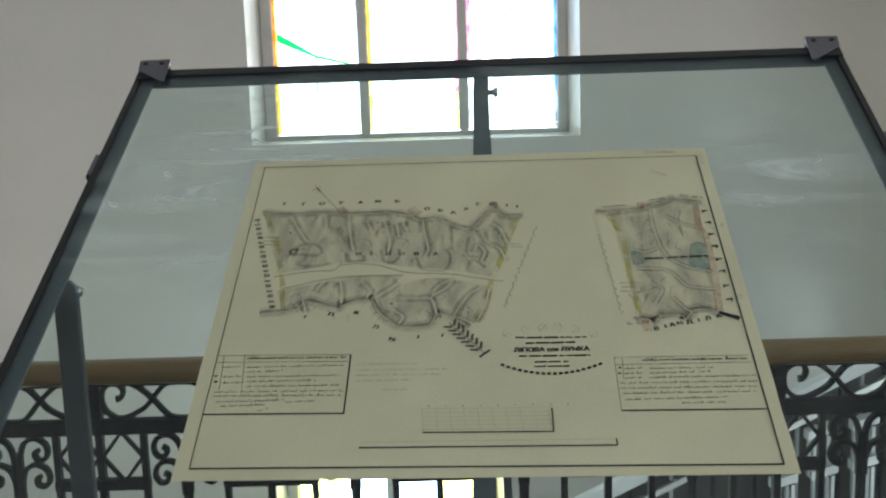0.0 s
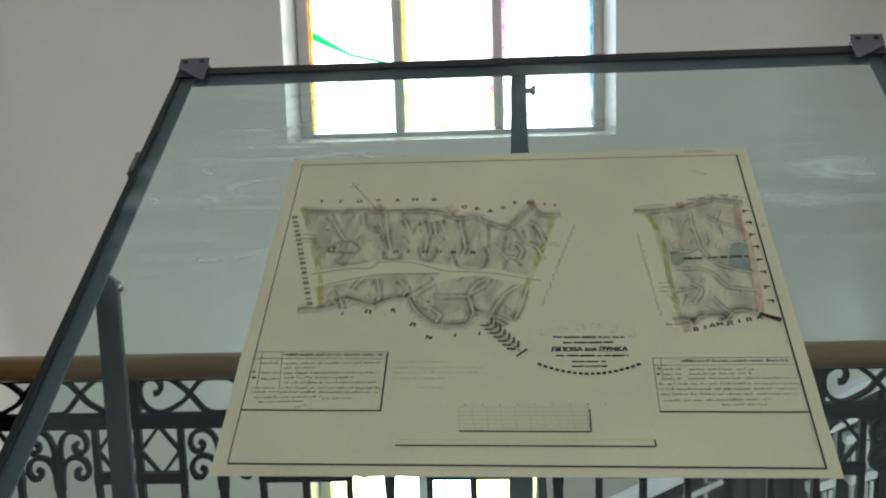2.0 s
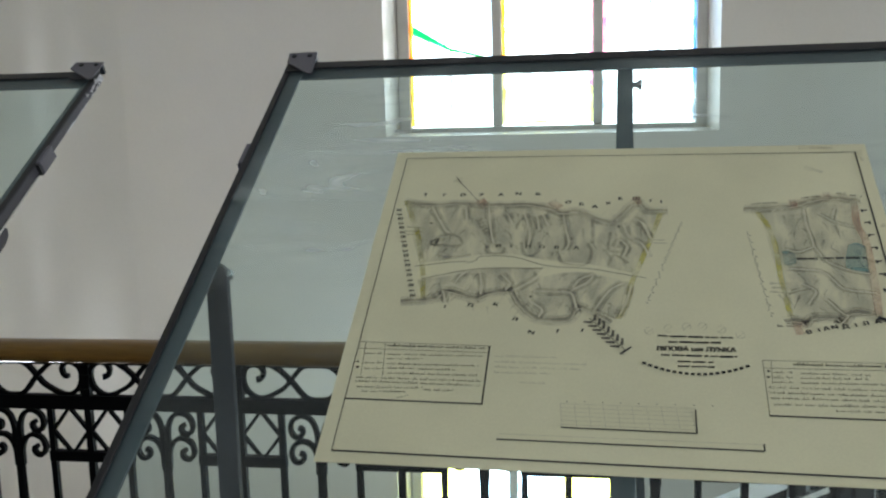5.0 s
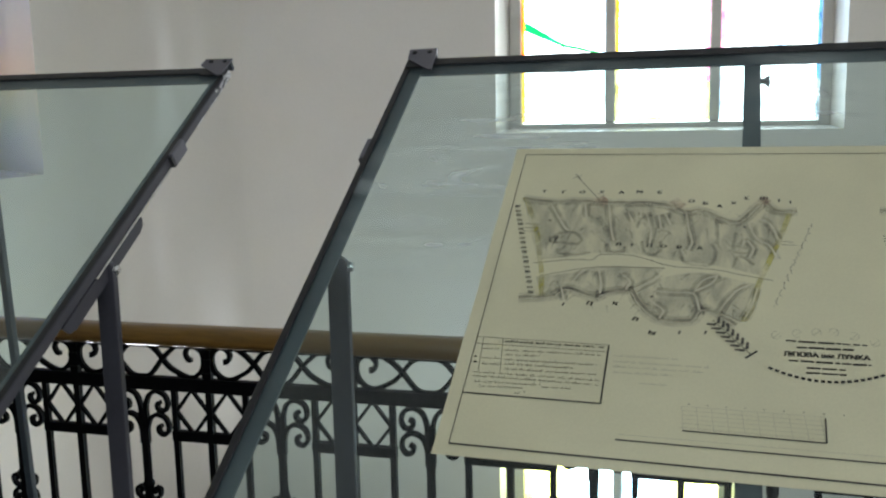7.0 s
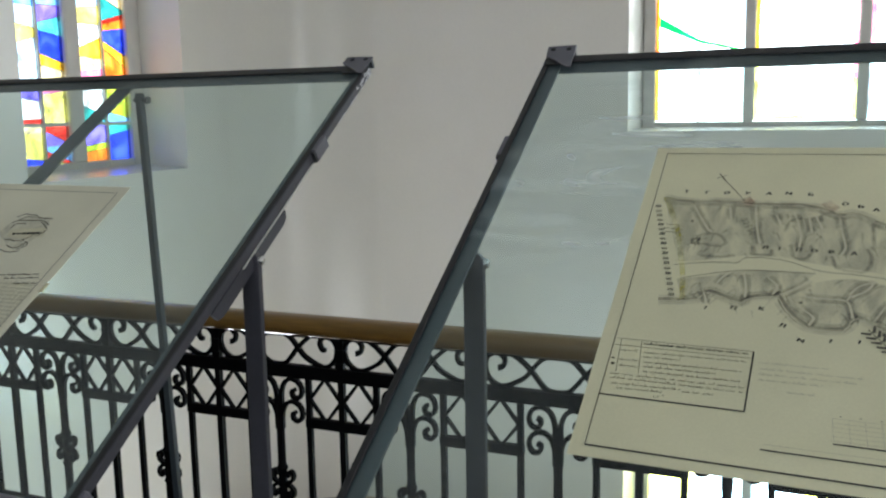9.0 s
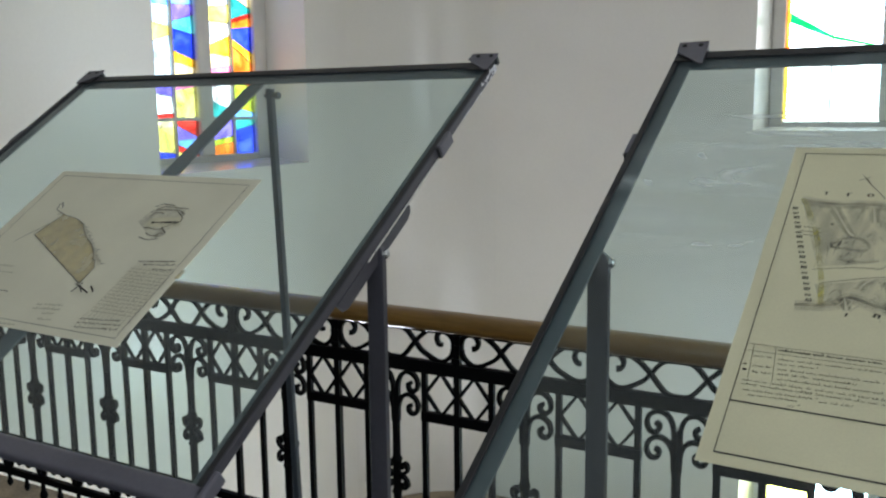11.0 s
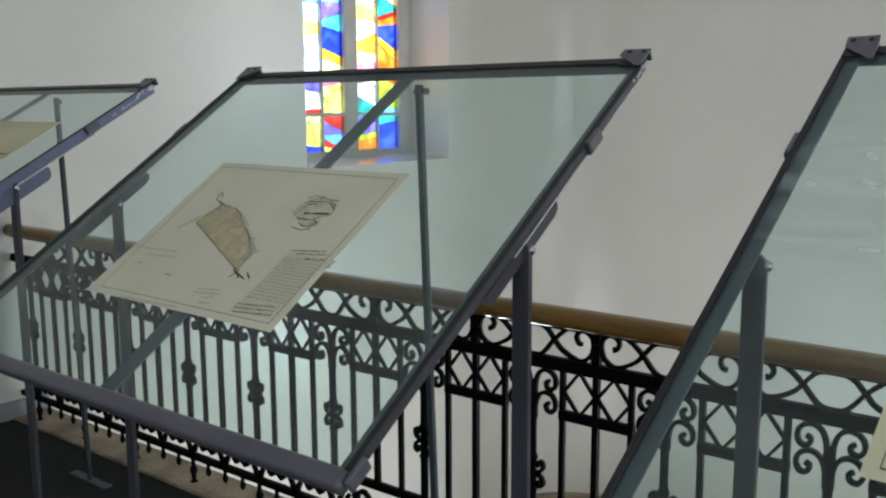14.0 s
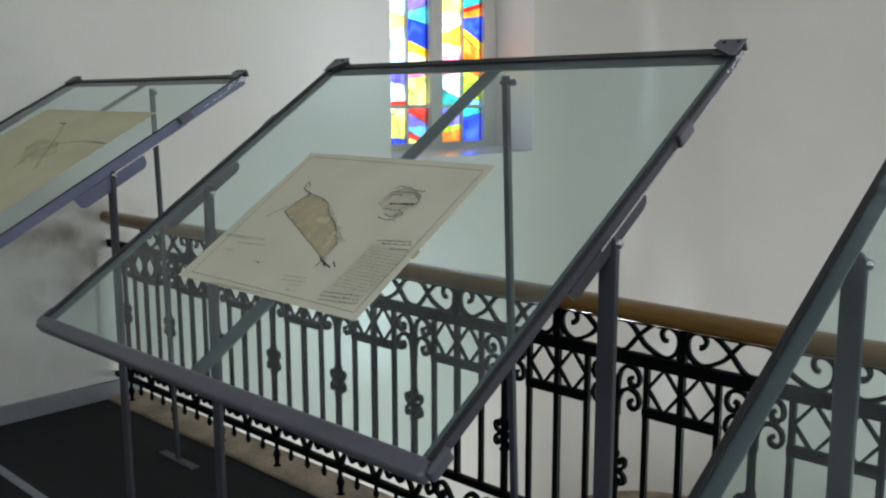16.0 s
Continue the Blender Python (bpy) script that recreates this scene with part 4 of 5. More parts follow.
handwriting(s, [(0.0664, 0.2035, 0.4626, -0.0051), (0.0677, 0.1182, 0.4706, -0.0158), (0.0694, 0.1989, 0.4796, 0.0008), (0.0708, 0.1683, 0.4875, 0.0021), (0.0723, 0.2037, 0.4963, 0.0000), (0.0289, 0.2063, 0.5050, 0.0056), (0.0287, 0.2056, 0.5116, 0.0107), (0.0337, 0.1256, 0.5213, -0.0098), (0.0415, 0.1035, 0.5289, -0.0242), (0.0323, 0.0573, 0.4617, -0.0120), (0.0356, 0.0603, 0.4789, -0.0202), (0.0378, 0.0624, 0.4897, -0.0163), (0.1292, 0.1702, 0.5233, -0.0049), (0.0935, 0.1083, 0.5374, -0.2905)], FADED, 0.0036, 0.0006)
handwriting(s, [(0.6259, 0.7110, 0.4779, 0.0024), (0.6249, 0.7067, 0.4857, -0.0122), (0.6238, 0.7651, 0.4933, -0.0035), (0.5834, 0.7659, 0.5020, 0.0016), (0.5839, 0.7663, 0.5105, 0.0011), (0.5843, 0.7571, 0.5189, 0.0000), (0.5869, 0.7223, 0.5291, -0.0126), (0.6598, 0.7170, 0.5361, -0.0122), (0.5924, 0.6154, 0.4772, -0.0174), (0.5914, 0.6143, 0.4859, -0.0175), (0.5905, 0.6133, 0.4936, -0.0219)], FADED, 0.0036, 0.0006)
bars(s, [(0.0233, 0.0273, 0.4775, 0.0250), (0.0245, 0.0294, 0.4874, 0.0204), (0.5841, 0.5872, 0.4760, 0.0323), (0.5823, 0.5861, 0.4856, 0.0526)], INK, 0.0034)
drawn(s, "scale_table", [[(a, b + i * 0.0066), (c, d + i * 0.0066)] for a, b, c, d in [(0.316, 0.5391, 0.4892, 0.5398)] for i in range(6)], 0.0005, Z_INK, FAINT)
drawn(s, "scale_table", [[(0.3160 + i * 0.0186, 0.5391), (0.3203 + i * 0.0186, 0.5759)] for i in range(10)], 0.0005, Z_INK, FAINT)
drawn(s, "scale_table", [[(0.4891, 0.5416), (0.489, 0.578)], [(0.3189, 0.5767), (0.489, 0.578)]], 0.0019, Z_INK, INK)
bars(s, [(0.3240 + i * 0.0232, 0.3260 + i * 0.0232, 0.5351, 0) for i in range(9)], FADED, 0.0016)
drawn(s, "scale_bar", [[(0.237, 0.5986), (0.5676, 0.6)], [(0.568, 0.5898), (0.5683, 0.6)]], 0.0020, Z_INK, INK)
drawn(s, "scale_bar", [[(0.2399, 0.5902), (0.5679, 0.5907)]], 0.0005, Z_INK, FAINT)
handwriting(s, [(0.2210, 0.3083, 0.4613, 0.0011), (0.2218, 0.3480, 0.4713, 0.0079), (0.2227, 0.3404, 0.4802, 0.0068), (0.2236, 0.3017, 0.4900, -0.0026), (0.2599, 0.2947, 0.5061, -0.0029)], FAINT, 0.0034, 0.0006)

# -- first map: the large plot
TOP_EDGE = [(0.0357, 0.1327), (0.0695, 0.1411), (0.1261, 0.1393), (0.1831, 0.1431), (0.2583, 0.1448), (0.3009, 0.1632), (0.3258, 0.1601), (0.3656, 0.1834), (0.3865, 0.1815), (0.4181, 0.1419), (0.4343, 0.1578), (0.4664, 0.1591)]
LOW_EDGE = [(0.0679, 0.3605), (0.1014, 0.357), (0.1221, 0.3519), (0.1372, 0.3376), (0.1816, 0.3526), (0.1952, 0.344), (0.2312, 0.3382), (0.2475, 0.3636), (0.2767, 0.3908), (0.3203, 0.391), (0.3313, 0.3705), (0.3445, 0.3709), (0.3818, 0.396)]
RIVER = [(0.0777, 0.286), (0.1426, 0.2761), (0.1691, 0.2757), (0.1821, 0.2639), (0.2298, 0.2644), (0.2838, 0.2834), (0.3533, 0.2906), (0.4305, 0.3075)]
BANK = [(0.0865, 0.3151), (0.1374, 0.3049), (0.1881, 0.2898), (0.2316, 0.2876), (0.2788, 0.2892)]
between(s, "plot_wash", TOP_EDGE, [(0.0828, 0.279), (0.1417, 0.2687), (0.1763, 0.26), (0.2295, 0.2594), (0.2831, 0.2711), (0.3533, 0.2809), (0.4118, 0.2974)], WASH_GREY)
between(s, "plot_wash", BANK, [(0.1012, 0.3558), (0.1375, 0.3399), (0.1815, 0.3515), (0.2311, 0.3371), (0.2675, 0.3045)], WASH_GREY)
between(s, "plot_wash", [(0.2421, 0.3363), (0.2781, 0.3083), (0.319, 0.2966), (0.3535, 0.3001), (0.4064, 0.3161)], [(0.2474, 0.3625), (0.2766, 0.3897), (0.3202, 0.3899), (0.3445, 0.3709), (0.3891, 0.3897)], WASH_GREY)
for edge in (TOP_EDGE, LOW_EDGE):
    line = wobble(edge, 0.0008, 6)
    drawn(s, "boundary_wash", [line], 0.020, Z_WASH + 0.0001, WASH_SOFT)
    drawn(s, "boundary_wash", [line], 0.0085, Z_DARK, WASH_DARK)
    drawn(s, "boundary_line", [[(u, v + 0.003) for u, v in line]], 0.0016, Z_PALE, PALE)
drawn(s, "river_line", [wobble(RIVER, 0.0008, 8), wobble([(0.0923, 0.3129), (0.1794, 0.2907), (0.2788, 0.2892)], 0.0006, 5)], 0.0011, Z_LINE, FADED)
drawn(s, "boundary_wash", [catmull([(0.0374, 0.1314), (0.0656, 0.1968), (0.0819, 0.2554), (0.0937, 0.3046), (0.1008, 0.3524)], 5), catmull([(0.4561, 0.1655), (0.4437, 0.2114), (0.4301, 0.2555), (0.4188, 0.2916), (0.4098, 0.3209), (0.4043, 0.355), (0.3915, 0.3876)], 5)], 0.008, Z_DARK, WASH_YELLOW)
drawn(s, "boundary_wash", [[(0.282, 0.1347), (0.2977, 0.1521)], [(0.1628, 0.1296), (0.1738, 0.1441)], [(0.4146, 0.1292), (0.4256, 0.1409)]], 0.016, Z_DARK, WASH_PINK)
# valleys: shaded sides with a bare line along the bottom
valleys = [
    [(0.087, 0.1516), (0.1034, 0.1823), (0.1155, 0.204), (0.1229, 0.2108)],
    [(0.1423, 0.1483), (0.1477, 0.1799)],
    [(0.1809, 0.15), (0.1858, 0.1815), (0.1917, 0.2147), (0.1969, 0.2331)],
    [(0.241, 0.1662), (0.2481, 0.1907), (0.2533, 0.2145), (0.252, 0.2376)],
    [(0.3039, 0.1687), (0.3086, 0.1996), (0.3152, 0.2323), (0.3104, 0.2499)],
    [(0.2617, 0.1724), (0.267, 0.202)],
    [(0.3974, 0.1886), (0.4077, 0.2205), (0.427, 0.2365), (0.4368, 0.2643)],
    [(0.4138, 0.1786), (0.429, 0.1913), (0.4397, 0.2242)],
    [(0.1294, 0.3374), (0.1369, 0.3614)],
    [(0.1464, 0.3216), (0.1517, 0.3078), (0.1595, 0.2996)],
    [(0.1821, 0.2992), (0.1871, 0.323), (0.1885, 0.3449)],
    [(0.2312, 0.3382), (0.2597, 0.3183), (0.2735, 0.3034)],
    [(0.2694, 0.3372), (0.2991, 0.3381), (0.322, 0.3399), (0.3292, 0.3593), (0.3313, 0.3705)],
    [(0.322, 0.3399), (0.3331, 0.3137), (0.3535, 0.3025), (0.3452, 0.3187), (0.3269, 0.332)],
    [(0.3578, 0.3736), (0.3693, 0.3493), (0.3827, 0.3293), (0.3979, 0.3193)],
    [(0.3924, 0.3833), (0.4026, 0.3549), (0.4097, 0.3243)],
    [(0.213, 0.165), (0.2224, 0.1897)],
    [(0.2707, 0.1674), (0.2812, 0.1946)],
    [(0.3863, 0.2426), (0.3935, 0.2276), (0.4039, 0.2433), (0.3985, 0.2629)],
    [(0.2155, 0.3027), (0.2298, 0.3197), (0.225, 0.3358)],
    [(0.2621, 0.3562), (0.2815, 0.3735), (0.2774, 0.3887)],
]
for v in valleys:
    line = catmull(v, 5)
    drawn(s, "valley", [line], (0.017, 0.012), Z_DARK + 0.00005 * random.random(), WASH_SOFT)
    side = random.choice((-1, 1))
    drawn(s, "valley", [[(q.x + side * 0.0035, q.y) for q in line], [(q.x - side * 0.004, q.y) for q in line]], 0.0012, Z_LINE, WASH_SOFT)
    drawn(s, "valley", [line], (0.0014, 0.0034), Z_PALE, PALE)
# rounded terraces
terraces = [
    [(0.1, 0.2242), (0.11, 0.2169), (0.1316, 0.2151), (0.1462, 0.2311), (0.1383, 0.241), (0.1064, 0.2374)],
    [(0.1129, 0.2527), (0.1125, 0.2627), (0.1412, 0.2649), (0.1638, 0.2595)],
    [(0.1851, 0.2402), (0.1901, 0.2555), (0.2115, 0.2562), (0.2158, 0.2438)],
    [(0.24, 0.232), (0.2451, 0.255), (0.2589, 0.2617), (0.2696, 0.2496), (0.2686, 0.2306)],
    [(0.298, 0.2506), (0.3052, 0.2744), (0.3255, 0.2812), (0.3445, 0.2794), (0.3502, 0.2538), (0.3437, 0.2334)],
    [(0.3526, 0.2337), (0.35, 0.1814)],
    [(0.3792, 0.209), (0.3757, 0.2472), (0.3924, 0.2541)],
    [(0.375, 0.2841), (0.3845, 0.26), (0.4053, 0.2779)],
    [(0.2298, 0.2032), (0.2347, 0.1821), (0.2506, 0.172)],
]
for v in terraces:
    line = wobble(v, 0.0005, 5)
    drawn(s, "contour", [line], 0.0065, Z_DARK, WASH_SOFT)
    drawn(s, "contour", [line], 0.0010, Z_LINE, WASH_DARK)
# brushed hill sides
for (u0, u1), (v0, v1), count in (((0.077, 0.431), (0.159, 0.274), 14), ((0.107, 0.388), (0.305, 0.382), 9), ((0.633, 0.726), (0.173, 0.370), 7)):
    for layer in range(4):
        brush = []
        for i in range(count):
            u, v, lean, run = u0 + (u1 - u0) * (i + random.random()) / count, random.uniform(v0, v1), random.uniform(-0.012, 0.012), random.uniform(0.008, 0.024)
            brush.append(catmull([(u, v - run / 2), (u + lean * 0.7, v), (u + lean, v + run / 2)], 3))
        drawn(s, "hill_shade", brush, (0.003 + 0.0005 * layer, 0.001), Z_WASH + 0.00012 + 0.00001 * layer, WASH_SOFT)
drawn(s, "side_road", [[(0.0476, 0.2053), (0.0775, 0.2078)], [(0.049, 0.2133), (0.0778, 0.2156)], [(0.0498, 0.1962), (0.0742, 0.1984)], [(0.443, 0.2333), (0.4641, 0.2341)], [(0.4432, 0.2269), (0.4608, 0.2276)]], 0.0010, Z_LINE, FADED)
drawn(s, "survey_dot", [[(0.0874, 0.187), (0.0913, 0.1885)], [(0.3891, 0.1963), (0.3927, 0.1977)], [(0.2617, 0.3494), (0.2658, 0.3473)], [(0.3679, 0.3956), (0.372, 0.3946)]], 0.0040, Z_INK, FADED)
scribble = [(0.1658 + 0.00124 * i + 0.006 * math.sin(i * 2.1), 0.1767 + 0.00252 * i) for i in range(16)]
drawn(s, "tree_marks", [wobble(scribble, 0.002, 3), wobble([(0.1011 + 0.007 * math.sin(i * 1.9), 0.2320 + 0.010 * math.cos(i * 2.3)) for i in range(12)], 0.001, 3)], 0.0010, Z_LINE, FADED)

# -- first map: the small plot
TOP2 = [(0.5823, 0.1558), (0.6075, 0.1583), (0.6351, 0.154), (0.6629, 0.1496), (0.6871, 0.1382), (0.7105, 0.1337), (0.7329, 0.1361), (0.7562, 0.1426)]
LOW2 = [(0.6168, 0.3887), (0.6346, 0.3871), (0.6441, 0.3938), (0.6571, 0.3813), (0.6836, 0.381), (0.6896, 0.3887), (0.7, 0.375), (0.7153, 0.3699), (0.744, 0.3795)]
between(s, "plot_wash", [(0.6055, 0.1595), (0.6629, 0.1496), (0.7105, 0.1337), (0.751, 0.141)], [(0.6244, 0.3857), (0.6461, 0.3906), (0.6836, 0.381), (0.7368, 0.3749)], WASH_GREY)
between(s, "plot_wash", [(0.7219, 0.2375), (0.7347, 0.2329), (0.7471, 0.241)], [(0.711, 0.2814), (0.7227, 0.2914), (0.7422, 0.2944)], WASH_TEAL, Z_DARK, 10, 4)
between(s, "plot_wash", [(0.6283, 0.2515), (0.6372, 0.2494), (0.6466, 0.2571)], [(0.6284, 0.2784), (0.6348, 0.2811), (0.6456, 0.2766)], WASH_TEAL, Z_DARK, 8, 4)
for edge in (TOP2, LOW2):
    line = wobble(edge, 0.0008, 6)
    drawn(s, "boundary_wash", [line], 0.020, Z_WASH + 0.0001, WASH_SOFT)
    drawn(s, "boundary_wash", [line], 0.0095, Z_DARK, WASH_DARK)
    drawn(s, "boundary_line", [[(u, v + 0.003) for u, v in line]], 0.0016, Z_PALE, PALE)
drawn(s, "boundary_wash", [catmull([(0.6013, 0.1647), (0.6142, 0.1947), (0.6206, 0.2437), (0.6209, 0.2902), (0.6212, 0.322), (0.6254, 0.3781)], 5)], 0.008, Z_DARK, WASH_YELLOW)
drawn(s, "boundary_wash", [catmull([(0.7469, 0.1492), (0.7423, 0.1906), (0.7481, 0.2259), (0.7473, 0.267), (0.7454, 0.3087), (0.7429, 0.343), (0.7394, 0.3739)], 5), *[[(0.6302, 0.3902), (0.6336, 0.4115)], [(0.7091, 0.1196), (0.7091, 0.1309)], [(0.6573, 0.137), (0.6583, 0.1563)]]], 0.011, Z_DARK, WASH_PINK)
small = [
    [(0.6709, 0.1568), (0.6701, 0.1943), (0.6741, 0.2268), (0.6746, 0.2419)],
    [(0.6746, 0.2419), (0.6889, 0.2709), (0.7117, 0.2874), (0.7418, 0.2968)],
    [(0.6917, 0.1685), (0.7111, 0.1867), (0.7397, 0.1997)],
    [(0.6316, 0.2871), (0.6772, 0.2922), (0.6913, 0.3092), (0.7049, 0.327), (0.7446, 0.3341)],
    [(0.6771, 0.3466), (0.6912, 0.3692), (0.6996, 0.3771)],
    [(0.6746, 0.2419), (0.6532, 0.2525), (0.6324, 0.2467)],
    [(0.6484, 0.317), (0.6646, 0.3314), (0.6508, 0.358)],
    [(0.7156, 0.1587), (0.7082, 0.1826)],
]
for v in small:
    line = catmull(v, 5)
    drawn(s, "valley", [line], 0.010, Z_DARK, WASH_SOFT)
    drawn(s, "valley", [[(q.x + 0.003, q.y) for q in line]], 0.0014, Z_LINE, WASH_DARK)
    drawn(s, "valley", [line], 0.0020, Z_PALE, PALE)
drawn(s, "tree_marks", [[(0.6043, 0.3167), (0.636, 0.3167)], [(0.6025, 0.3328), (0.6293, 0.3359)], [(0.6275, 0.337), (0.6597, 0.3256)], [(0.6141, 0.3389), (0.6247, 0.3583)], [(0.6226, 0.3369), (0.6311, 0.3597)], [(0.642, 0.3398), (0.6299, 0.3685)], [(0.6059, 0.3249), (0.6274, 0.3256)], [(0.6317, 0.3304), (0.6475, 0.324)]], (0.0040, 0.0008), Z_LINE, WASH_DARK)
drawn(s, "hatching", [[(0.6326 + i * 0.0006, 0.1742 + i * 0.0075), (0.6651 + i * 0.0006, 0.1728 + i * 0.0075)] for i in range(9)] + [[(0.6901, 0.1845 + i * 0.007), (0.7355, 0.1784 + i * 0.007)] for i in range(8)], 0.0005, Z_LINE, WASH_SOFT)
bars(s, [(0.6469, 0.6759, 0.2670, -0.0034), (0.6829, 0.7428, 0.2659, -0.0267)], INK, 0.0048)
drawn(s, "pointer", [[(0.7376, 0.3793), (0.7645, 0.3919)]], (0.006, 0.008), Z_INK, INK)

# -- first map: feathered arrow, north sign
tip, tail = Vector((0.4015, 0.4466)), Vector((0.3506, 0.3886))
axis = (tip - tail).normalized()
across = Vector((-axis.y, axis.x))
pitch = (tip - tail).length / 8
drawn(s, "arrow", [[tail, tip]], 0.0012, Z_INK, FADED)
drawn(s, "arrow", [[tail + axis * pitch * (i + 0.9) + sg * across * 0.002, tail + axis * pitch * i + sg * across * 0.011] for i in range(7) for sg in (-1, 1)], (0.0046, 0.0030), Z_INK, FADED)
drawn(s, "arrow", [[tip + across * 0.010, tip], [tip - across * 0.010, tip]], 0.003, Z_INK, INK)
drawn(s, "north_sign", [[(0.1209, 0.08), (0.1636, 0.1367)], [(0.1124, 0.0826), (0.127, 0.0744)], [(0.1158, 0.0709), (0.1274, 0.0863)]], 0.0010, Z_INK, FADED)

# -- first map: lettering
for ch, (u, v) in zip("ТГОХАNБ", [(0.0688, 0.117), (0.1025, 0.1184), (0.1331, 0.1184), (0.1655, 0.1183), (0.1979, 0.1184), (0.2272, 0.1168), (0.2595, 0.1181)]):
    lettering(s, ch, u, v, 0.0098, INK, 0, 1.35)
for ch, (u, v) in zip("ОБАХЕШII", [(0.3103, 0.1388), (0.3319, 0.1438), (0.3533, 0.1502), (0.3746, 0.1428), (0.3941, 0.1311), (0.4192, 0.1308), (0.4414, 0.1359), (0.458, 0.1395)]):
    lettering(s, ch, u, v, 0.0098, INK, 0, 1.35)
for ch, (u, v) in zip("ЛIПОВА", [(0.2049, 0.2409), (0.2254, 0.2417), (0.2523, 0.2427), (0.2737, 0.2435), (0.2969, 0.2443), (0.3271, 0.2454)]):
    lettering(s, ch, u, v, 0.0096, INK, 0, 1.35)
for ch, (u, v) in zip("IПКЛNII", [(0.1372, 0.3704), (0.1755, 0.3671), (0.2132, 0.3648), (0.2438, 0.3932), (0.2692, 0.4173), (0.3064, 0.4141), (0.3412, 0.4119)]):
    lettering(s, ch, u, v, 0.0096, INK, -14, 1.35)
for i, (ch, (u, v)) in enumerate(zip("ВIАNДIЛА", [(0.6453, 0.4076), (0.6585, 0.4038), (0.6686, 0.4009), (0.6793, 0.398), (0.6931, 0.3963), (0.7071, 0.3935), (0.7203, 0.3906), (0.7361, 0.3868)])):
    lettering(s, ch, u, v, 0.0096, INK, 12, 1.25)
drawn(s, "text_line", [[(0.0261 + i * 0.00307 + 0.0030 * j, 0.1516 + i * 0.01077 + 0.002 * (i % 2)), (0.0261 + i * 0.00307 + 0.0030 * j, 0.1516 + i * 0.01077 + 0.0060)] for i in range(19) for j in (0, 1, 2)], 0.0019, Z_INK, INK)
for i, (u, v) in enumerate([(0.7569, 0.1632), (0.7574, 0.1899), (0.7576, 0.2173), (0.7576, 0.2439), (0.7582, 0.2722), (0.7584, 0.2974), (0.7582, 0.3276), (0.7577, 0.3547)]):
    drawn(s, "text_line", [[(u - 0.0045, v), (u + 0.0045, v - 0.001)], [(u - 0.003 + 0.006 * (i % 2), v - 0.003), (u - 0.003 + 0.006 * (i % 2), v + 0.004)]], 0.0026, Z_INK, INK)
handwriting(s, [(0.5952, 0.6348, 0.1454, -0.0960), (0.6716, 0.6988, 0.1320, -0.1618), (0.7241, 0.7593, 0.1231, 0.2017), (0.6053, 0.6278, 0.3969, -0.0178)], FADED, 0.0044, 0.0009)
for a, b in (((0.4878, 0.1869), (0.4315, 0.3614)), ((0.5841, 0.2105), (0.6006, 0.3828))):
    bm = bmesh.new()
    for i in range(34):
        p, q = Vector(a).lerp(Vector(b), i / 34), Vector(a).lerp(Vector(b), (i + 0.55) / 34)
        stroke(bm, [(p.x - 0.002 * random.random(), p.y), (q.x + 0.003 * math.sin(i * 2.0), q.y)], 0.0012, Z_INK)
    tagged(part("text_line", bm, FADED, s), kind="stuff")
lettering(s, "ЛIПОВА ши ЛУNКА", 0.4948, 0.4419, 0.0112, INK, 0, 1.014)
bars(s, [(0.4452, 0.5455, 0.4189, 0.0169), (0.4590, 0.5288, 0.4297, -0.0043), (0.4486, 0.5479, 0.4529, 0.0040), (0.4701, 0.5167, 0.4634, 0.0043), (0.4696, 0.5176, 0.4713, 0.0042)], INK, 0.0032)
arc = [(0.4224 + 0.1420 * t, 0.4661 + 0.0006 * t + 0.0720 * t * (1 - t)) for t in [i / 18 for i in range(19)]]
drawn(s, "text_line", [[Vector(p).lerp(Vector(q), 0.10), Vector(p).lerp(Vector(q), 0.74)] for p, q in zip(arc, arc[1:])], 0.0040, Z_INK, INK)
for i, (cu, cv) in enumerate([(0.4334, 0.4102), (0.4601, 0.4056), (0.4845, 0.402), (0.5063, 0.4005), (0.5308, 0.4055), (0.5555, 0.4146)]):
    drawn(s, "ornament_letter", [[(cu + 0.006 * math.cos(a), cv + 0.007 * math.sin(a)) for a in [k * 0.7 + i for k in range(8)]], [(cu - 0.004, cv + 0.005), (cu + 0.005, cv - 0.004)]], 0.0011, Z_INK, WASH_DARK)
# foxed and finger-worn margins
drawn(s, "stain", [[(0.7732, 0.0159), (0.7758, 0.0437)], [(0.6825, 0.005), (0.735, 0.0092)], [(0.7736, 0.344), (0.7746, 0.3552)], [(0.7759, 0.1946), (0.7814, 0.1975)], [(0.6849, 0.0573), (0.7111, 0.0705)]], (0.012, 0.004), Z_WASH, WASH_FOX)

# -- second map
s = map_2
drawn(s, "border_line", [[(0.0231, 0.0186), (0.6381, 0.0216)], [(0.6381, 0.0216), (0.6379, 0.4818)], [(0.6379, 0.4818), (0.0391, 0.4805)], [(0.0391, 0.4805), (0.0231, 0.0186)]], 0.0013, Z_INK, FADED)
PLOT = [(0.1624, 0.1589), (0.2483, 0.182), (0.3035, 0.2241), (0.363, 0.2609), (0.4174, 0.3117), (0.4183, 0.3615), (0.1376, 0.2343)]
between(s, "plot_wash", [PLOT[6], (0.2375, 0.2804), (0.3315, 0.3225), PLOT[5]], PLOT[:5], WASH_OCHRE)
drawn(s, "plot_outline", [[PLOT[6], PLOT[5]], [PLOT[0], PLOT[6]], [PLOT[4], PLOT[5]]], 0.0026, Z_LINE, FADED)
drawn(s, "plot_outline", [wobble(PLOT[:5], 0.0025, 6)], 0.0024, Z_LINE, FADED)
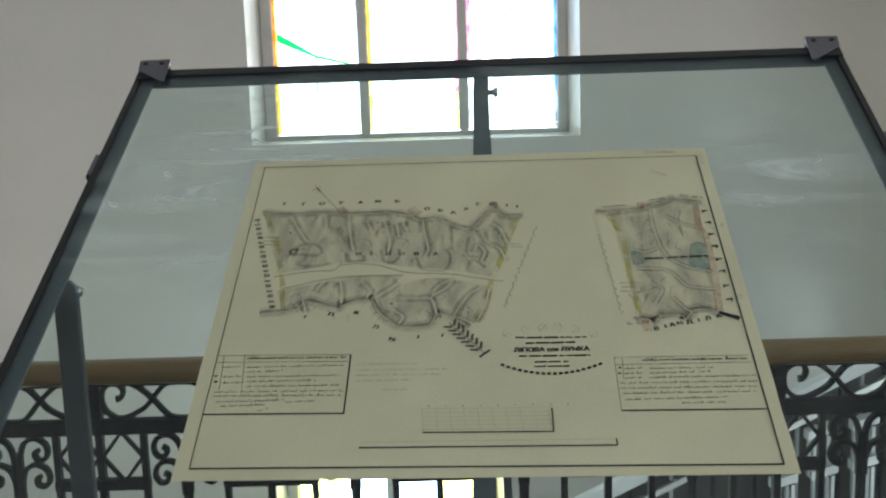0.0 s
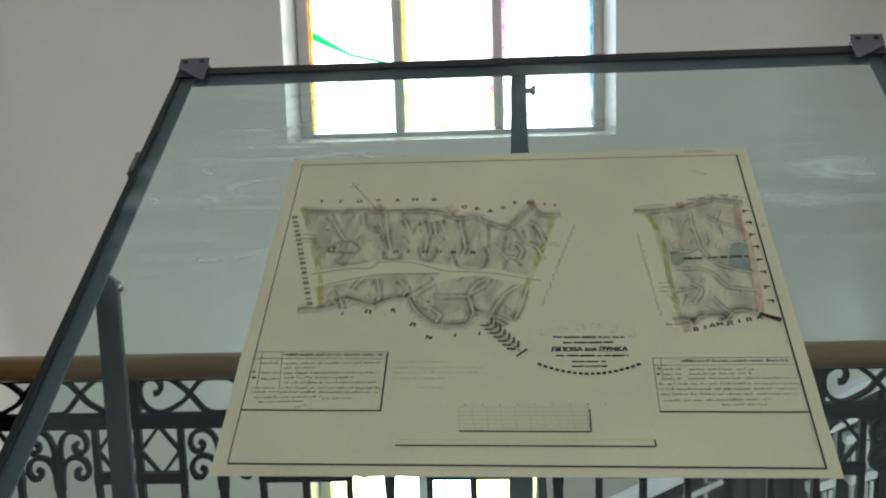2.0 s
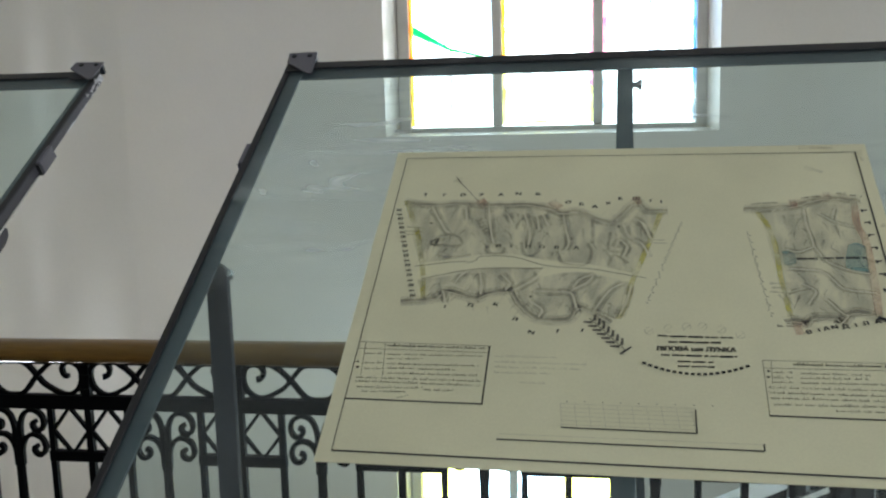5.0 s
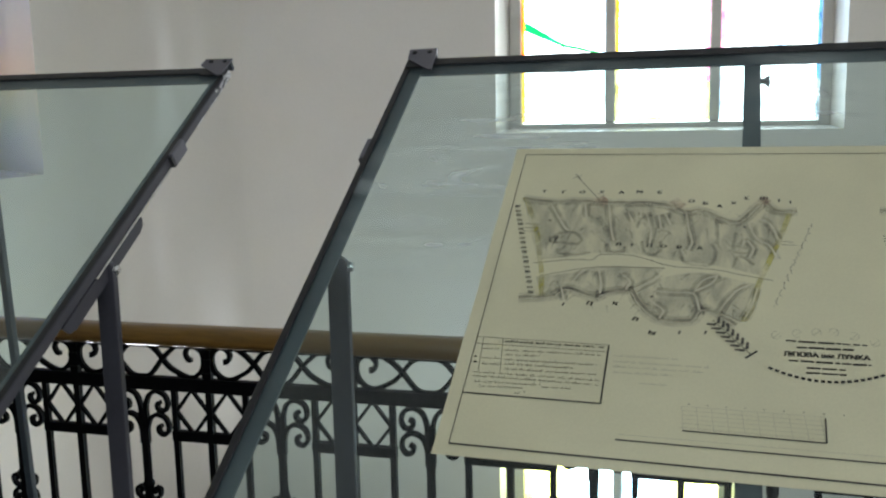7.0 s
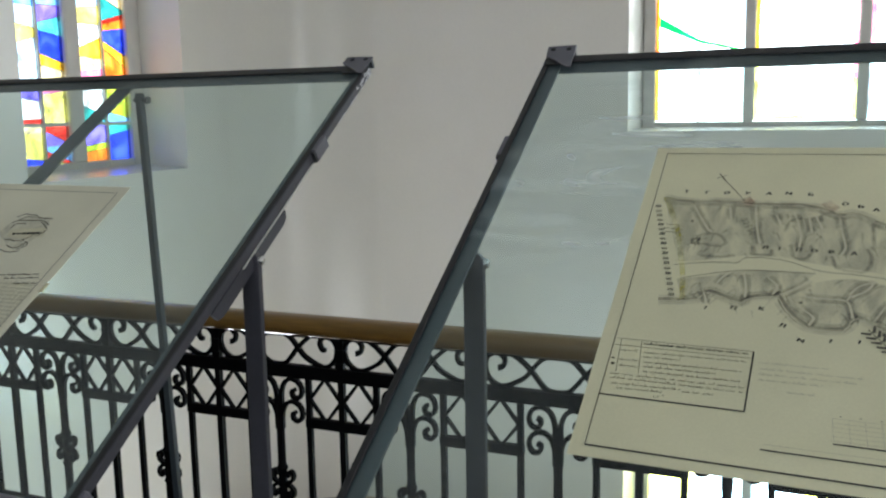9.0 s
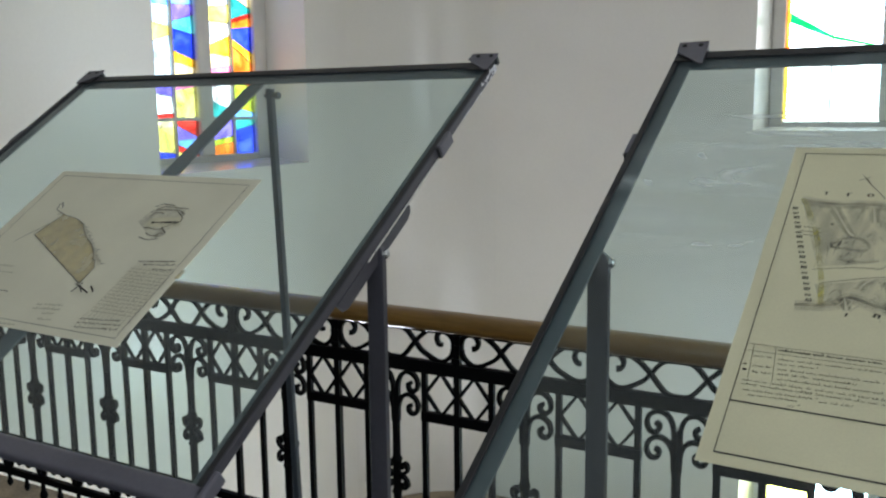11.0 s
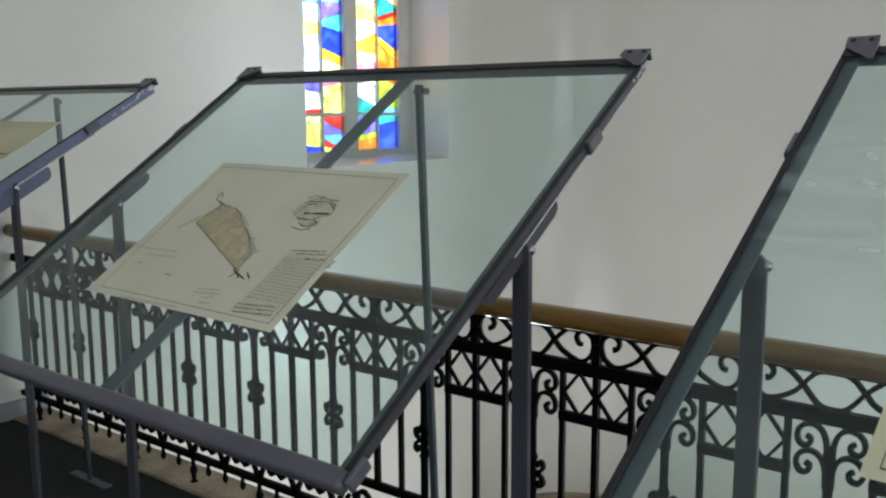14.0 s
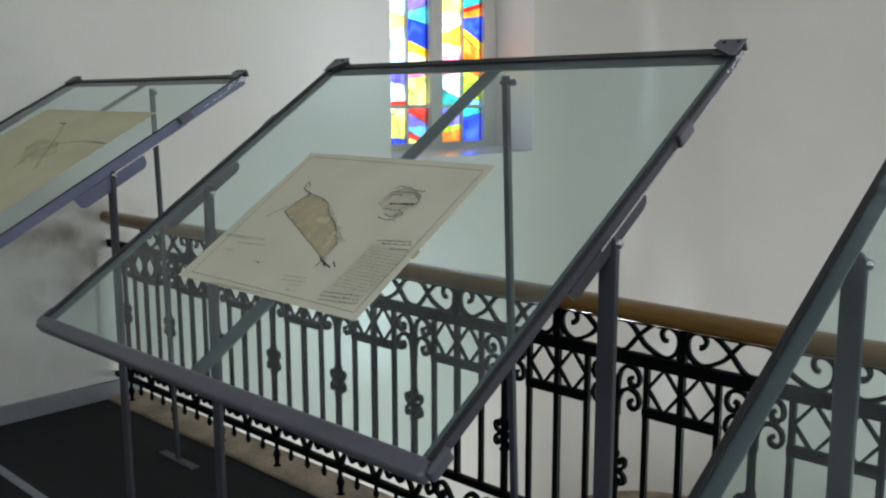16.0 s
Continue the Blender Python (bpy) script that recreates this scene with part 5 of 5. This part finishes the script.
drawn(s, "plot_outline", [[(0.1709, 0.167), (0.0918, 0.2609)], [(0.1624, 0.1589), (0.142, 0.159)]], 0.0018, Z_LINE, FADED)
drawn(s, "north_sign", [wobble([(0.1603, 0.1569), (0.1311, 0.1487), (0.1153, 0.1272), (0.1212, 0.1195), (0.1346, 0.1368)], 0.002, 5)], 0.0024, Z_INK, INK)
drawn(s, "compass", [[(0.4266, 0.3581), (0.4179, 0.3861)], [(0.41, 0.363), (0.4648, 0.3825)], [(0.4232, 0.3643), (0.4456, 0.3826)], [(0.4573, 0.3636), (0.4775, 0.3782)]], 0.0032, Z_INK, INK)
for i in range(18):
    q = Vector((0.2714, 0.1986)).lerp(Vector((0.4175, 0.3039)), i / 17)
    drawn(s, "tree_marks", [[(q.x, q.y), (q.x + random.uniform(0.008, 0.020), q.y - random.uniform(0.0, 0.008))]], 0.0018, Z_INK, FADED)
# a shaded flourish with a small label across it
between(s, "flourish_wash", [(0.416, 0.1626), (0.4323, 0.1228), (0.5157, 0.1047)], [(0.5052, 0.2154), (0.5224, 0.1831), (0.5326, 0.1314)], WASH_SOFT)
for line in [[(0.4273, 0.1105), (0.4448, 0.1001), (0.4807, 0.1024)], [(0.4288, 0.1295), (0.4584, 0.1091), (0.5285, 0.1115)], [(0.4444, 0.1214), (0.5036, 0.1186), (0.5326, 0.1314)], [(0.4405, 0.147), (0.4408, 0.1323), (0.4715, 0.1306)], [(0.5083, 0.1241), (0.5369, 0.1431), (0.5297, 0.1642)], [(0.4501, 0.1789), (0.4933, 0.1812), (0.5216, 0.1612)], [(0.4594, 0.21), (0.4921, 0.2173), (0.5182, 0.2095)], [(0.4697, 0.1965), (0.4991, 0.2043), (0.5158, 0.1901)], [(0.5015, 0.18), (0.5253, 0.1927), (0.5087, 0.2069)]]:
    drawn(s, "flourish", [wobble(line, 0.0015, 5)], 0.0022, Z_INK, FADED)
between(s, "flourish_label", [(0.4439, 0.1508), (0.4879, 0.1431), (0.5339, 0.1394)], [(0.4535, 0.1743), (0.5017, 0.1739), (0.5456, 0.166)], PALE, Z_PALE, 6, 2)
bars(s, [(0.4589, 0.5332, 0.1633, -0.1036)], INK, 0.0075)
handwriting(s, [(0.5234, 0.6224, 0.2802, -0.1131), (0.5448, 0.6276, 0.2878, -0.1051), (0.5793, 0.6382, 0.2986, -0.0849)], FADED, 0.0050, 0.0012)
drawn(s, "table_frame", [[(0.5279 + i * 0.0106, 0.2915), (0.5112 + i * 0.0125, 0.4709)] for i in range(11)], 0.0009, Z_INK, FAINT)
handwriting(s, [(0.5195, 0.6349, 0.3015 + i * 0.0095, 0.0) for i in range(14)], FAINT, 0.0050, 0.0010)
handwriting(s, [(0.5091, 0.6201, 0.4487, -0.0973), (0.5102, 0.6236, 0.4590, -0.0891), (0.5128, 0.6242, 0.4706, -0.0916)], FADED, 0.0050, 0.0010)
handwriting(s, [(0.3576, 0.4303, 0.4300, -0.1018), (0.3559, 0.4333, 0.4416, -0.0891), (0.3942, 0.4267, 0.4503, -0.1015), (0.3972, 0.4343, 0.4660, -0.0701), (0.0132, 0.1763, 0.3418, -0.0319), (0.0673, 0.1019, 0.3892, 0.0058), (0.0859, 0.1924, 0.3603, -0.0535), (0.1416, 0.3526, 0.4979, -0.0360)], FAINT, 0.0055, 0.0014)
handwriting(s, [(0.2115, 0.2375, 0.4083, 0.0385)], FADED, 0.0040, 0.0012)
drawn(s, "stain", [[(0.6612, 0.2912), (0.6608, 0.3161)]], 0.012, Z_DARK, WASH_OCHRE)

# -- third map
s = map_3
between(s, "plot_wash", [(0.3915, 0.3018), (0.4085, 0.2305), (0.5863, 0.2439)], [(0.5427, 0.4137), (0.6232, 0.3734), (0.6876, 0.3106)], WASH_GREEN)
drawn(s, "road", [wobble([(0.5555, 0.4447), (0.5177, 0.3254), (0.5927, 0.2604), (0.6857, 0.2326), (0.8081, 0.2237)], 0.003, 6), wobble([(0.3467, 0.0796), (0.4184, 0.1405), (0.5184, 0.2317), (0.7199, 0.4268)], 0.003, 6)], 0.0030, Z_LINE, FADED)
handwriting(s, [(0.8081, 0.9277, 0.2237, 0.0276), (0.3366, 0.4019, 0.1079, 0.0245)], FADED, 0.010, 0.003)
drawn(s, "border_line", [[(0.02, 0.02), (0.925, 0.02)], [(0.925, 0.02), (0.925, 0.76)], [(0.925, 0.76), (0.02, 0.76)], [(0.02, 0.76), (0.02, 0.02)]], 0.0012, Z_INK, FAINT)
